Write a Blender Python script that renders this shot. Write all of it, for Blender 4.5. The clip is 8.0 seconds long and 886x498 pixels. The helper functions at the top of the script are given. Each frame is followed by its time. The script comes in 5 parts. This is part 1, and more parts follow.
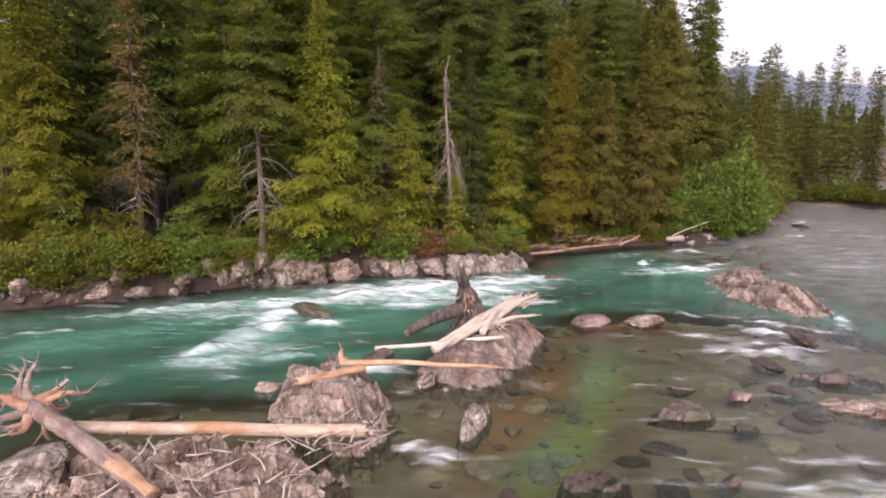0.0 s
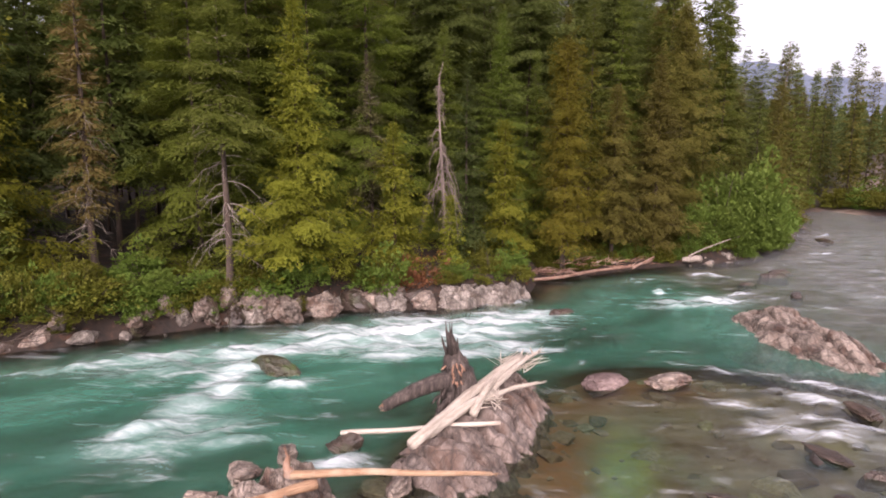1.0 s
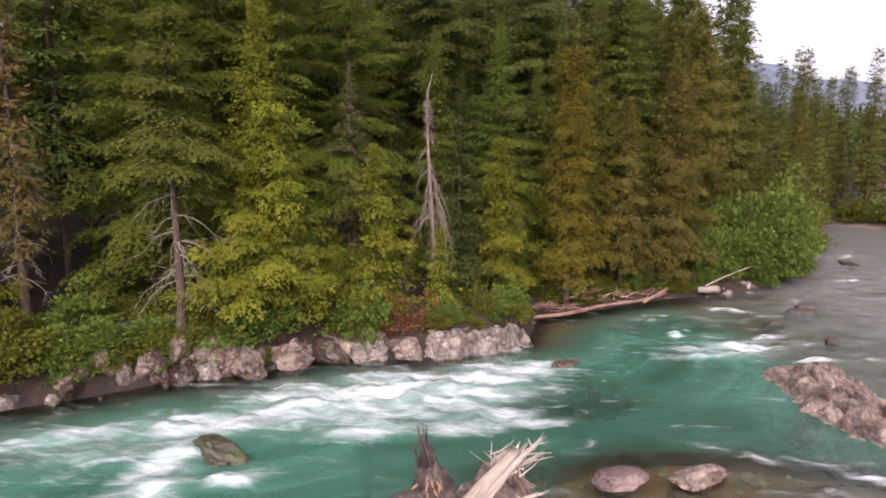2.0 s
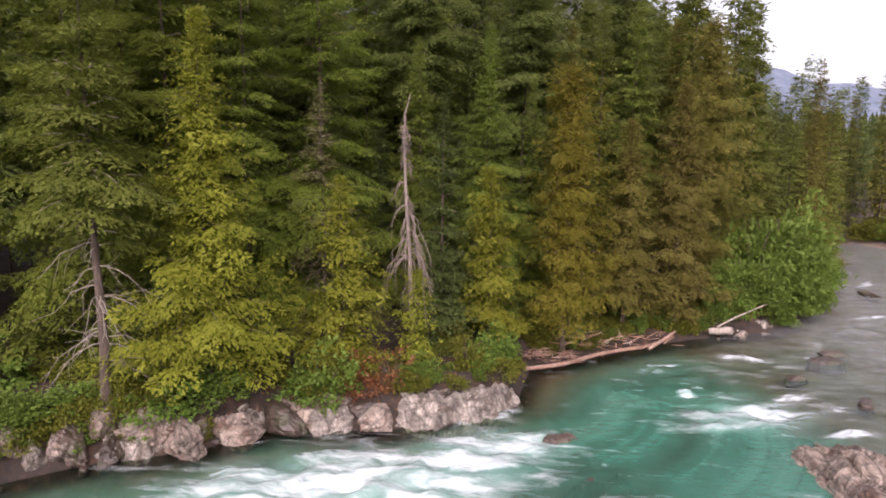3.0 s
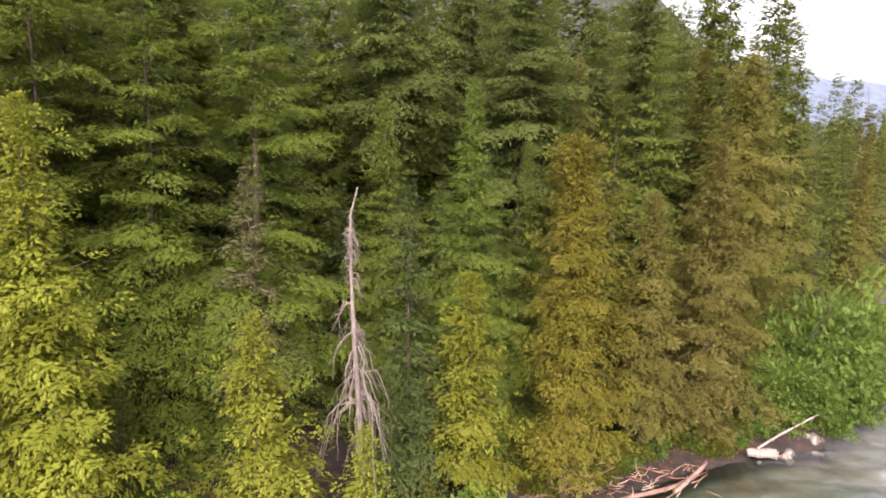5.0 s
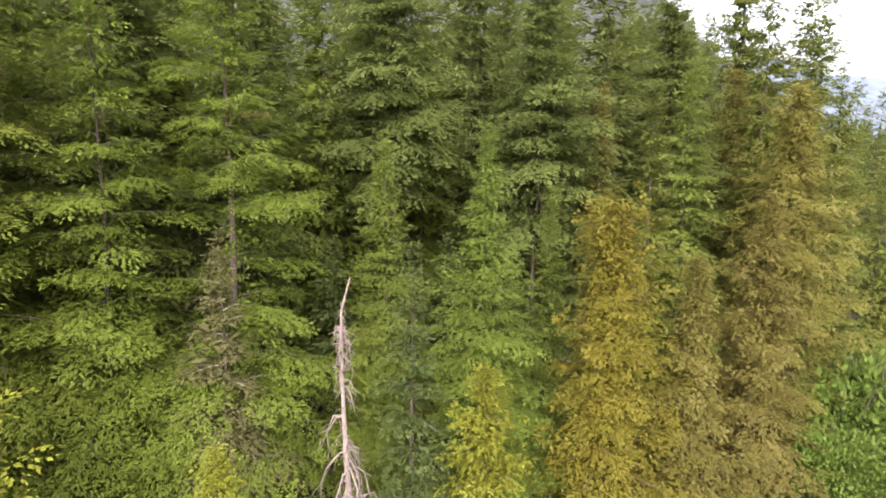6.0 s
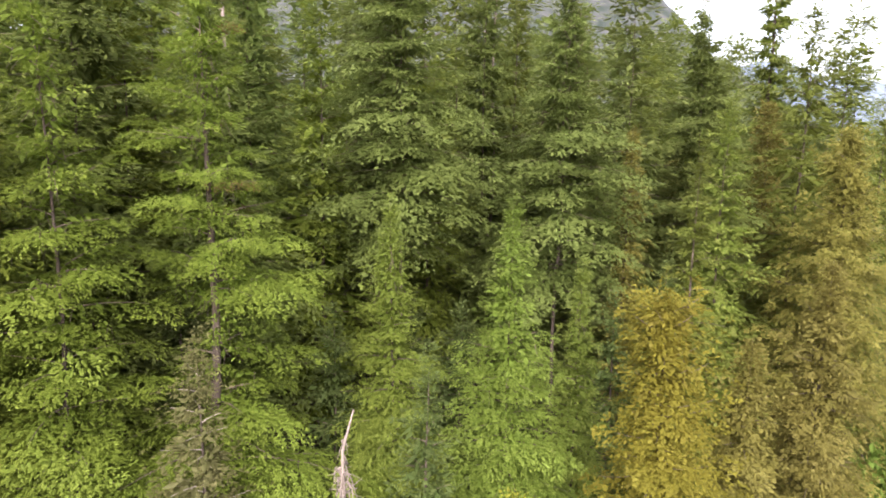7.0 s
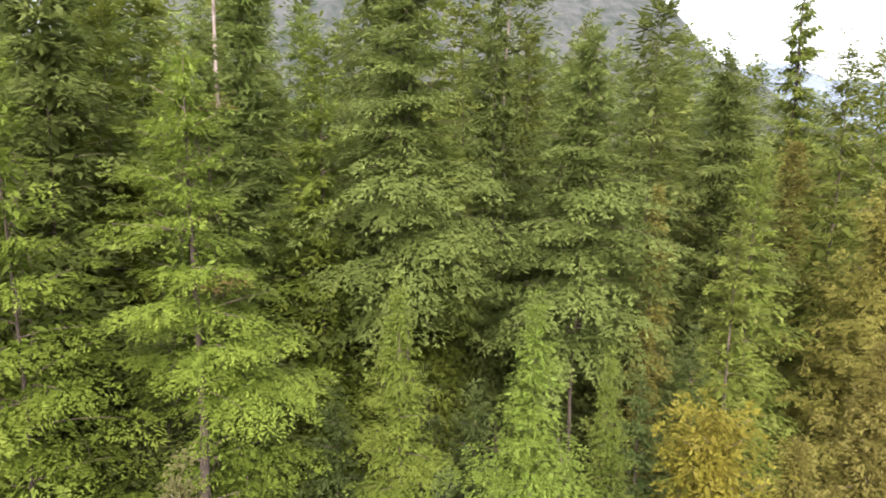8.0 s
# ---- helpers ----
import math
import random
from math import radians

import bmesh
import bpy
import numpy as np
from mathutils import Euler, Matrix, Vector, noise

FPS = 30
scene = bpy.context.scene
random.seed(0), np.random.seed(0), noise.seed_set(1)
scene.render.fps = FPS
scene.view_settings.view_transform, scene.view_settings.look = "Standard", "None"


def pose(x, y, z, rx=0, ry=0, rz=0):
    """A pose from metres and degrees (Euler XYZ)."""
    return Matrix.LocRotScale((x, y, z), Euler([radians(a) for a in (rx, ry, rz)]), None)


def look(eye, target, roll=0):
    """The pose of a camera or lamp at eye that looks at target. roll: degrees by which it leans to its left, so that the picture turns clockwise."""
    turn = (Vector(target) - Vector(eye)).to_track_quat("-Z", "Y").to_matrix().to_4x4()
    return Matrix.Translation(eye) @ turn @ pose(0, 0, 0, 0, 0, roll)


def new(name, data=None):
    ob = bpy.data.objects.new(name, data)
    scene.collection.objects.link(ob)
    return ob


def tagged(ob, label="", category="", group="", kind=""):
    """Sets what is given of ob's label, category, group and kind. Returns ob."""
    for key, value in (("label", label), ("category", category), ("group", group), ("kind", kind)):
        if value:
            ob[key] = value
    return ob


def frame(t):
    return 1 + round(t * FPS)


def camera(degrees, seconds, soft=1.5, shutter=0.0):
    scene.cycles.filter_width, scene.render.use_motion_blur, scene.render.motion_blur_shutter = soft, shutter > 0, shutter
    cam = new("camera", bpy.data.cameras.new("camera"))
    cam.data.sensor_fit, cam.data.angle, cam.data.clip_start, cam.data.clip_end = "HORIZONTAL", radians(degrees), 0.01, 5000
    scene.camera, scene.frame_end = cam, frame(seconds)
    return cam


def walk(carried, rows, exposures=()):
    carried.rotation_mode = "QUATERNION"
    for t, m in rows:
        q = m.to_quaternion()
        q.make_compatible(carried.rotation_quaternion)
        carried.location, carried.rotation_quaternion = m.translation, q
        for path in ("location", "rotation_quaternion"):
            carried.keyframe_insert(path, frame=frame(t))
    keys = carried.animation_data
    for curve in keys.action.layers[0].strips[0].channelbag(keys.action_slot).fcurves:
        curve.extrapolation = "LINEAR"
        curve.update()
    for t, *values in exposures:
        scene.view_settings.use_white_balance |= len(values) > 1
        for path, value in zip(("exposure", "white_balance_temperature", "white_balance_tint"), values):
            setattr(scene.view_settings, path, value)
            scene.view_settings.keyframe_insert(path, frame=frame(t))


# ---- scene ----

# Camera and path
cam = camera(70.0, 8.0, soft=1.8)
PATH = [
    (0, (1.881, -7.762, 7.083), (1.756, -5.788, 6.786), 0.2),
    (0.5, (2.112, -5.501, 7.661), (1.976, -3.529, 7.358), 0.1),
    (1, (2.217, -3.332, 8.257), (2.08, -1.361, 7.95), 0.1),
    (1.5, (2.389, -1.103, 8.865), (2.247, 0.868, 8.558), 0.1),
    (3, (3.203, 5.611, 10.833), (3.062, 7.583, 10.530), 0.7),
    (3.5, (3.749, 7.627, 11.756), (3.599, 9.598, 11.449), 0.8),
    (4, (4.089, 9.721, 12.686), (3.934, 11.69, 12.376), 0.8),
    (4.5, (4.215, 11.698, 13.639), (4.057, 13.667, 13.327), 0.9),
    (6, (3.387, 18.14, 16.924), (3.228, 20.106, 16.593), 0.9),
    (6.5, (2.932, 19.955, 18.018), (2.776, 21.921, 17.684), 1.0),
    (7, (2.479, 21.626, 19.051), (2.325, 23.593, 18.725), 1.0),
    (7.5, (2.1, 22.978, 20.216), (1.947, 24.945, 19.889), 1.0),
    (8, (1.911, 24.013, 21.324), (1.751, 25.981, 21.002), 0.9),
]
EXPOSURE = [(0.0, 0.92, 6550, 30), (1.5, 0.9, 6550, 31), (3.0, 1.05, 6380, 29), (4.5, 1.58, 6420, 25), (6.0, 2.12, 6280, 20), (8.0, 2.24, 6300, 16)]
walk(cam, [(t, look(eye, target, roll)) for t, eye, target, roll in PATH], EXPOSURE)

# Sky and sun: bright overcast
world = bpy.data.worlds.new("sky")
scene.world = world
world.use_nodes = True
wn = world.node_tree.nodes
wl = world.node_tree.links
sky = wn.new("ShaderNodeTexSky")
sky.sky_type = "NISHITA"
sky.sun_disc = False
sky.sun_elevation = radians(37)
sky.sun_rotation = radians(200)
sky.dust_density = 4.0
grey = wn.new("ShaderNodeHueSaturation")
grey.inputs["Saturation"].default_value = 0.25
wl.new(sky.outputs[0], grey.inputs["Color"])
wl.new(grey.outputs[0], wn["Background"].inputs["Color"])
wn["Background"].inputs["Strength"].default_value = 0.15
sun = new("sun", bpy.data.lights.new("sun", "SUN"))
sun.data.energy, sun.data.angle, sun.data.color = 1.8, radians(25), (1.0, 0.95, 0.87)
sun.matrix_world = look((0, 0, 60), (-12, 34, 60 - 27))


# Materials
def nodes_of(name):
    m = bpy.data.materials.new(name)
    m.use_nodes = True
    return m, m.node_tree.nodes, m.node_tree.links


def ramp(n, stops):
    r = n.new("ShaderNodeValToRGB")
    while len(r.color_ramp.elements) < len(stops):
        r.color_ramp.elements.new(0.5)
    for e, (at, c) in zip(r.color_ramp.elements, stops):
        e.position, e.color = at, (*c, 1)
    return r


def noise_tex(n, l, vec, scale, detail=6.0, rough=0.6, kind="ShaderNodeTexNoise"):
    t = n.new(kind)
    t.inputs["Scale"].default_value = scale
    if "Detail" in t.inputs:
        t.inputs["Detail"].default_value = detail
        t.inputs["Roughness"].default_value = rough
    l.new(vec, t.inputs["Vector"])
    return t


def stretched(n, l, vec, scale, turn=(0, 0, 0)):
    m = n.new("ShaderNodeMapping")
    m.inputs["Scale"].default_value = scale
    m.inputs["Rotation"].default_value = turn
    l.new(vec, m.inputs["Vector"])
    return m.outputs[0]


def surface(name, stops, scale=3.0, rough=0.85, bump=0.3, fine=30.0, stretch=(1, 1, 1), turn=(0, 0, 0), stain=None, stain_scale=0.7, piece=0.0, crack=0.0, cells=0.0):
    """A rough surface: broad patches, fine grain, stains of a second colour."""
    m, n, l = nodes_of(name)
    b = n["Principled BSDF"]
    co = n.new("ShaderNodeTexCoord").outputs["Object"]
    v = stretched(n, l, co, stretch, turn)
    broad = noise_tex(n, l, v, scale)
    r = ramp(n, stops)
    l.new(broad.outputs["Fac"], r.inputs[0])
    colour = r.outputs[0]
    grain = noise_tex(n, l, v, fine, 8, 0.7)
    mix = n.new("ShaderNodeMix")
    mix.data_type, mix.blend_type = "RGBA", "OVERLAY"
    mix.inputs[0].default_value = 0.8
    l.new(colour, mix.inputs[6])
    l.new(grain.outputs["Fac"], mix.inputs[7])
    colour = mix.outputs[2]
    if stain:
        sn = noise_tex(n, l, co, stain_scale, 7, 0.65)
        sr = ramp(n, [(0.5, (0, 0, 0)), (0.62, (1, 1, 1))])
        l.new(sn.outputs["Fac"], sr.inputs[0])
        sm = n.new("ShaderNodeMix")
        sm.data_type = "RGBA"
        l.new(sr.outputs[0], sm.inputs[0])
        l.new(colour, sm.inputs[6])
        sm.inputs[7].default_value = (*stain, 1)
        colour = sm.outputs[2]
    height = grain.outputs["Fac"]
    if crack:
        lines = []
        for sc, tw in (((0.5, 3.2, 1.6), (0.3, 0.2, 0.5)), ((2.4, 0.4, 1.2), (0.1, 0.4, 0.2))):
            ln = noise_tex(n, l, stretched(n, l, co, sc, tw), crack, 1.5, 0.4)
            lr = ramp(n, [(0.0, (1, 1, 1)), (0.47, (1, 1, 1)), (0.498, (0.5, 0.5, 0.5)), (0.502, (0.5, 0.5, 0.5)), (0.52, (1, 1, 1))])
            l.new(ln.outputs["Fac"], lr.inputs[0])
            lines.append(lr.outputs[0])
        cr = n.new("ShaderNodeMath")
        cr.operation = "MULTIPLY"
        l.new(lines[0], cr.inputs[0])
        l.new(lines[1], cr.inputs[1])
        cm = n.new("ShaderNodeMix")
        cm.data_type = "RGBA"
        l.new(cr.outputs[0], cm.inputs[0])
        cm.inputs[6].default_value = (0.06, 0.046, 0.04, 1)
        l.new(colour, cm.inputs[7])
        colour = cm.outputs[2]
        hm = n.new("ShaderNodeMath")
        hm.operation = "MULTIPLY_ADD"
        l.new(cr.outputs[0], hm.inputs[0])
        hm.inputs[1].default_value = 1.2
        l.new(height, hm.inputs[2])
        height = hm.outputs[0]
    if cells:
        warp = n.new("ShaderNodeMix")
        warp.data_type, warp.blend_type = "RGBA", "LINEAR_LIGHT"
        warp.inputs[0].default_value = 0.25
        l.new(co, warp.inputs[6])
        l.new(noise_tex(n, l, co, 1.8, 4).outputs["Color"], warp.inputs[7])
        for sc, deep in ((cells, 0.75), (cells * 3.3, 0.4)):
            vo = noise_tex(n, l, stretched(n, l, warp.outputs[2], (0.6, 1.5, 1.2), (0.3, 0.2, 0.6)), sc, kind="ShaderNodeTexVoronoi")
            vo.feature = "DISTANCE_TO_EDGE"
            vr = ramp(n, [(0.0, (0, 0, 0)), (0.035, (0.75, 0.75, 0.75)), (0.16, (1, 1, 1))])
            l.new(vo.outputs["Distance"], vr.inputs[0])
            vi = n.new("ShaderNodeMapRange")
            vi.inputs[3].default_value, vi.inputs[4].default_value = 1 - deep, 1.0
            l.new(vr.outputs[0], vi.inputs[0])
            vm = n.new("ShaderNodeMix")
            vm.data_type = "RGBA"
            l.new(vi.outputs[0], vm.inputs[0])
            vm.inputs[6].default_value = (0.045, 0.034, 0.028, 1)
            l.new(colour, vm.inputs[7])
            colour = vm.outputs[2]
            hc = n.new("ShaderNodeMath")
            hc.operation = "MULTIPLY_ADD"
            l.new(vr.outputs[0], hc.inputs[0])
            hc.inputs[1].default_value = deep
            l.new(height, hc.inputs[2])
            height = hc.outputs[0]
    if piece:
        oi = n.new("ShaderNodeObjectInfo")
        hv = n.new("ShaderNodeHueSaturation")
        mr = n.new("ShaderNodeMapRange")
        mr.inputs[3].default_value, mr.inputs[4].default_value = 1 - piece, 1 + piece
        l.new(oi.outputs["Random"], mr.inputs[0])
        l.new(mr.outputs[0], hv.inputs["Value"])
        l.new(colour, hv.inputs["Color"])
        colour = hv.outputs[0]
    l.new(colour, b.inputs["Base Color"])
    b.inputs["Roughness"].default_value = rough
    bp = n.new("ShaderNodeBump")
    bp.inputs["Strength"].default_value, bp.inputs["Distance"].default_value = bump, 0.05
    l.new(height, bp.inputs["Height"])
    l.new(bp.outputs[0], b.inputs["Normal"])
    return m


def foliage(name, stops, tip, through_light=0.48, piece=0.2):
    """Needles or leaves: each spray its own shade, paler tips of new growth, inner sprays darkened as if in crown
    shade, some light let through.
    """
    m, n, l = nodes_of(name)
    b = n["Principled BSDF"]
    g = n.new("ShaderNodeNewGeometry")
    lo, mid, hi = (np.array(c) for _, c in stops)
    # base toned down against the tips: older needles and shade inside the crown
    r = ramp(n, [(0.0, tuple(0.84 * mid + 0.18 * (lo - mid))), (0.6, tuple(0.84 * mid)), (1.0, tuple(0.84 * mid + 0.18 * (hi - mid)))])
    l.new(g.outputs["Random Per Island"], r.inputs[0])
    at = n.new("ShaderNodeAttribute")
    at.attribute_name = "tip"
    mx = n.new("ShaderNodeMix")
    mx.data_type = "RGBA"
    l.new(at.outputs["Fac"], mx.inputs[0])
    l.new(r.outputs[0], mx.inputs[6])
    mx.inputs[7].default_value = (*tip, 1)
    oi = n.new("ShaderNodeObjectInfo")
    hv = n.new("ShaderNodeHueSaturation")
    for out, lo, hi in (("Value", 1 - piece, 1 + piece), ("Hue", 0.49, 0.507)):
        mr = n.new("ShaderNodeMapRange")
        mr.inputs[3].default_value, mr.inputs[4].default_value = lo, hi
        l.new(oi.outputs["Random"], mr.inputs[0])
        l.new(mr.outputs[0], hv.inputs[out])
    l.new(mx.outputs[2], hv.inputs["Color"])
    l.new(hv.outputs[0], b.inputs["Base Color"])
    b.inputs["Roughness"].default_value = 0.6
    b.inputs["Specular IOR Level"].default_value = 0.15
    tr = n.new("ShaderNodeBsdfTranslucent")
    l.new(hv.outputs[0], tr.inputs["Color"])
    ms = n.new("ShaderNodeMixShader")
    ms.inputs[0].default_value = through_light
    l.new(b.outputs[0], ms.inputs[1])
    l.new(tr.outputs[0], ms.inputs[2])
    l.new(ms.outputs[0], n["Material Output"].inputs[0])
    return m


FIR = foliage("fir_needles", [(0.0, (0.0779, 0.105, 0.0181)), (0.6, (0.131, 0.162, 0.0262)), (1.0, (0.17, 0.193, 0.0361))], (0.213, 0.231, 0.0522))
SPRUCE = foliage("dark_needles", [(0.0, (0.0462, 0.0677, 0.0192)), (0.6, (0.0801, 0.109, 0.0278)), (1.0, (0.113, 0.137, 0.0384))], (0.144, 0.169, 0.0554))
SPIRE = foliage("bright_needles", [(0.0, (0.0828, 0.113, 0.0169)), (0.6, (0.13, 0.169, 0.0226)), (1.0, (0.165, 0.201, 0.0311))], (0.204, 0.237, 0.0396))
# Brighter green puts the light caught by the front spires into their needles.
FRONTLIT = foliage("frontlit_needles", [(0.0, (0.0914, 0.131, 0.0223)), (0.6, (0.144, 0.196, 0.0298)), (1.0, (0.182, 0.233, 0.041))], (0.225, 0.275, 0.0523), piece=0.05)
# Greyer, dimmer green: haze and shade of the trees behind, put into colour.
DEEP = foliage("hazed_needles", [(0.0, (0.0687, 0.0931, 0.0229)), (0.6, (0.113, 0.146, 0.0331)), (1.0, (0.143, 0.175, 0.0434))], (0.181, 0.212, 0.0574))
CEDAR = foliage("cedar_sprays", [(0.0, (0.104, 0.12, 0.0143)), (0.6, (0.183, 0.195, 0.0205)), (1.0, (0.237, 0.23, 0.0315))], (0.275, 0.283, 0.0348))
OLIVE = foliage("olive_sprays", [(0.0, (0.0835, 0.0855, 0.0176)), (0.6, (0.15, 0.134, 0.0274)), (1.0, (0.204, 0.166, 0.043))], (0.214, 0.188, 0.0469))
RUST = foliage("rusty_sprays", [(0.0, (0.094, 0.083, 0.0126)), (0.6, (0.165, 0.14, 0.0178)), (1.0, (0.218, 0.171, 0.0252))], (0.207, 0.187, 0.0252))
PALE = foliage("pale_needles", [(0.0, (0.101, 0.106, 0.0383)), (0.6, (0.168, 0.168, 0.0616)), (1.0, (0.215, 0.199, 0.0821))], (0.255, 0.236, 0.0958))
TAN = foliage("dying_sprays", [(0.0, (0.102, 0.0695, 0.0252)), (0.6, (0.18, 0.126, 0.0442)), (1.0, (0.227, 0.174, 0.0694))], (0.18, 0.162, 0.0442))
LEAF = foliage("broad_leaves", [(0.0, (0.069, 0.102, 0.0174)), (0.6, (0.11, 0.174, 0.0278)), (1.0, (0.173, 0.222, 0.0384))], (0.193, 0.259, 0.0487), 0.4)
YLEAF = foliage("yellowish_leaves", [(0.0, (0.068, 0.0819, 0.011)), (0.6, (0.119, 0.1248, 0.0155)), (1.0, (0.17, 0.1482, 0.0243))], (0.17, 0.1677, 0.0243), 0.35)
DEADLEAF = foliage("dead_leaves", [(0.0, (0.1, 0.045, 0.018)), (0.6, (0.18, 0.075, 0.028)), (1.0, (0.22, 0.12, 0.06))], (0.19, 0.085, 0.03), 0.15)
BARK = surface("bark", [(0.3, (0.035, 0.024, 0.018)), (0.7, (0.1, 0.07, 0.053))], 5, 0.95, 0.9, 22, (1, 1, 0.25))
TWIGS = surface("dead_brown_twigs", [(0.3, (0.06, 0.042, 0.03)), (0.7, (0.15, 0.11, 0.082))], 4, 0.95, 0.4, 30)
GREYWOOD = surface("weathered_grey_wood", [(0.3, (0.19, 0.155, 0.125)), (0.7, (0.36, 0.3, 0.25))], 6, 0.9, 0.6, 40, (1, 1, 0.15))
SNAGWOOD = surface("dead_grey_brown_limbs", [(0.3, (0.12, 0.09, 0.075)), (0.7, (0.27, 0.21, 0.175))], 6, 0.95, 0.6, 40, (1, 1, 0.3))
DRIFT = surface("bleached_driftwood", [(0.25, (0.2, 0.15, 0.115)), (0.5, (0.46, 0.385, 0.31)), (0.75, (0.6, 0.53, 0.45))], 6, 0.8, 0.8, 40, (0.07, 1, 1))
RAWWOOD = surface("freshly_broken_wood", [(0.3, (0.2, 0.09, 0.04)), (0.7, (0.42, 0.27, 0.165))], 4, 0.75, 0.6, 30, (0.12, 1, 1), stain=(0.42, 0.31, 0.21), stain_scale=0.8)
LOGBARK = surface("peeled_log", [(0.3, (0.16, 0.11, 0.075)), (0.5, (0.34, 0.26, 0.19)), (0.72, (0.48, 0.4, 0.32))], 4.5, 0.75, 0.8, 30, (0.1, 1, 1), stain=(0.3, 0.16, 0.075), stain_scale=0.45)
STUMPWOOD = surface("grey_stump_wood", [(0.3, (0.022, 0.016, 0.013)), (0.55, (0.075, 0.055, 0.046)), (0.75, (0.19, 0.15, 0.125))], 7, 0.9, 1.0, 28, (1, 1, 0.2))
ROOTWOOD = surface("gnarled_root_wood", [(0.28, (0.09, 0.06, 0.05)), (0.5, (0.22, 0.16, 0.135)), (0.72, (0.36, 0.29, 0.255))], 3.5, 0.9, 1.0, 26, (0.25, 1, 1), stain=(0.17, 0.105, 0.08), stain_scale=1.4)
REDWOOD = surface("reddish_rotten_wood", [(0.25, (0.14, 0.065, 0.035)), (0.7, (0.36, 0.2, 0.13))], 3, 0.9, 0.8, 25, (0.2, 1, 1), stain=(0.4, 0.29, 0.22), stain_scale=1.1)
BANKWOOD = surface("sun_bleached_red_log", [(0.3, (0.101, 0.0444, 0.0288)), (0.52, (0.234, 0.133, 0.0936)), (0.75, (0.359, 0.274, 0.223))], 5, 0.85, 0.8, 25, (0.3, 1, 1))
SLAB = surface("smooth_pinkish_slab", [(0.28, (0.117, 0.0817, 0.0656)), (0.5, (0.261, 0.198, 0.164)), (0.72, (0.396, 0.318, 0.275))], 1.2, 0.85, 0.7, 11, (0.7, 2.4, 1), (0.18, 0.086, 0.246), stain=(0.18, 0.112, 0.082), stain_scale=0.9, crack=0.9, cells=0.55)
ROCK = surface("banded_grey_pink_rock", [(0.28, (0.173, 0.124, 0.0948)), (0.5, (0.357, 0.274, 0.218)), (0.72, (0.546, 0.446, 0.368))], 1.6, 0.85, 0.9, 14, (1, 2.2, 1), (0.21, 0.099, 0.46), stain=(0.158, 0.0891, 0.0607), stain_scale=1.3, piece=0.2, crack=0.9, cells=1.1)
PALEROCK = surface("pale_grey_rock", [(0.3, (0.105, 0.0861, 0.0699)), (0.5, (0.304, 0.259, 0.217)), (0.75, (0.546, 0.471, 0.402))], 1.4, 0.85, 0.9, 9, (2.2, 1, 0.7), (0.21, 0.297, 0.644), stain=(0.105, 0.0742, 0.0506), stain_scale=1.3, piece=0.2, crack=1.3, cells=1.4)
WETROCK = surface("dark_wet_rock", [(0.25, (0.022, 0.016, 0.012)), (0.7, (0.085, 0.058, 0.044))], 1.6, 0.3, 0.7, 14, (1, 2, 1), (0, 0, 0.6), stain=(0.06, 0.055, 0.03), stain_scale=1.2, piece=0.25)
MOSSROCK = surface("mossy_wet_rock", [(0.3, (0.022, 0.021, 0.011)), (0.7, (0.075, 0.066, 0.04))], 2.5, 0.3, 0.7, 16, stain=(0.05, 0.07, 0.02), stain_scale=1.5)
PINKROCK = surface("mauve_rock", [(0.25, (0.07, 0.045, 0.04)), (0.7, (0.17, 0.112, 0.1))], 1.6, 0.6, 0.6, 14, stain=(0.28, 0.2, 0.18), piece=0.1)
def pebble_material():
    """Stones of the bed, each its own brown."""
    m, n, l = nodes_of("bed_stone")
    b = n["Principled BSDF"]
    g = n.new("ShaderNodeNewGeometry")
    r = ramp(n, [(0.0, (0.09, 0.058, 0.04)), (0.4, (0.2, 0.13, 0.092)), (0.75, (0.32, 0.235, 0.185)), (1.0, (0.25, 0.21, 0.12))])
    l.new(g.outputs["Random Per Island"], r.inputs[0])
    co = n.new("ShaderNodeTexCoord").outputs["Object"]
    t = noise_tex(n, l, co, 7, 6)
    mx = n.new("ShaderNodeMix")
    mx.data_type, mx.blend_type = "RGBA", "OVERLAY"
    mx.inputs[0].default_value = 0.8
    l.new(r.outputs[0], mx.inputs[6])
    l.new(t.outputs["Fac"], mx.inputs[7])
    l.new(mx.outputs[2], b.inputs["Base Color"])
    b.inputs["Roughness"].default_value = 0.7
    return m




# Geometry helpers
class Geo:
    """Collects points and faces as arrays and turns them into one mesh."""

    def __init__(self):
        self.v, self.f, self.t, self.n = [], [], [], 0

    def add(self, v, f, tip=None):
        self.v.append(np.asarray(v, float))
        self.f.extend((np.asarray(f) + self.n).tolist())
        self.t.append(np.zeros(len(v)) if tip is None else tip)
        self.n += len(v)

    def mesh(self, name, material, smooth=False):
        me = bpy.data.meshes.new(name)
        v = np.concatenate(self.v) if self.v else np.zeros((0, 3))
        me.from_pydata(v.tolist(), [], self.f)
        a = me.attributes.new("tip", "FLOAT", "POINT")
        if len(v):
            a.data.foreach_set("value", np.concatenate(self.t).astype(np.float32))
        me.materials.append(material)
        if smooth:
            me.polygons.foreach_set("use_smooth", [True] * len(me.polygons))
        return me


def part(name, data, parent, label=""):
    ob = new(name, data)
    ob.parent = parent
    return tagged(ob, label)


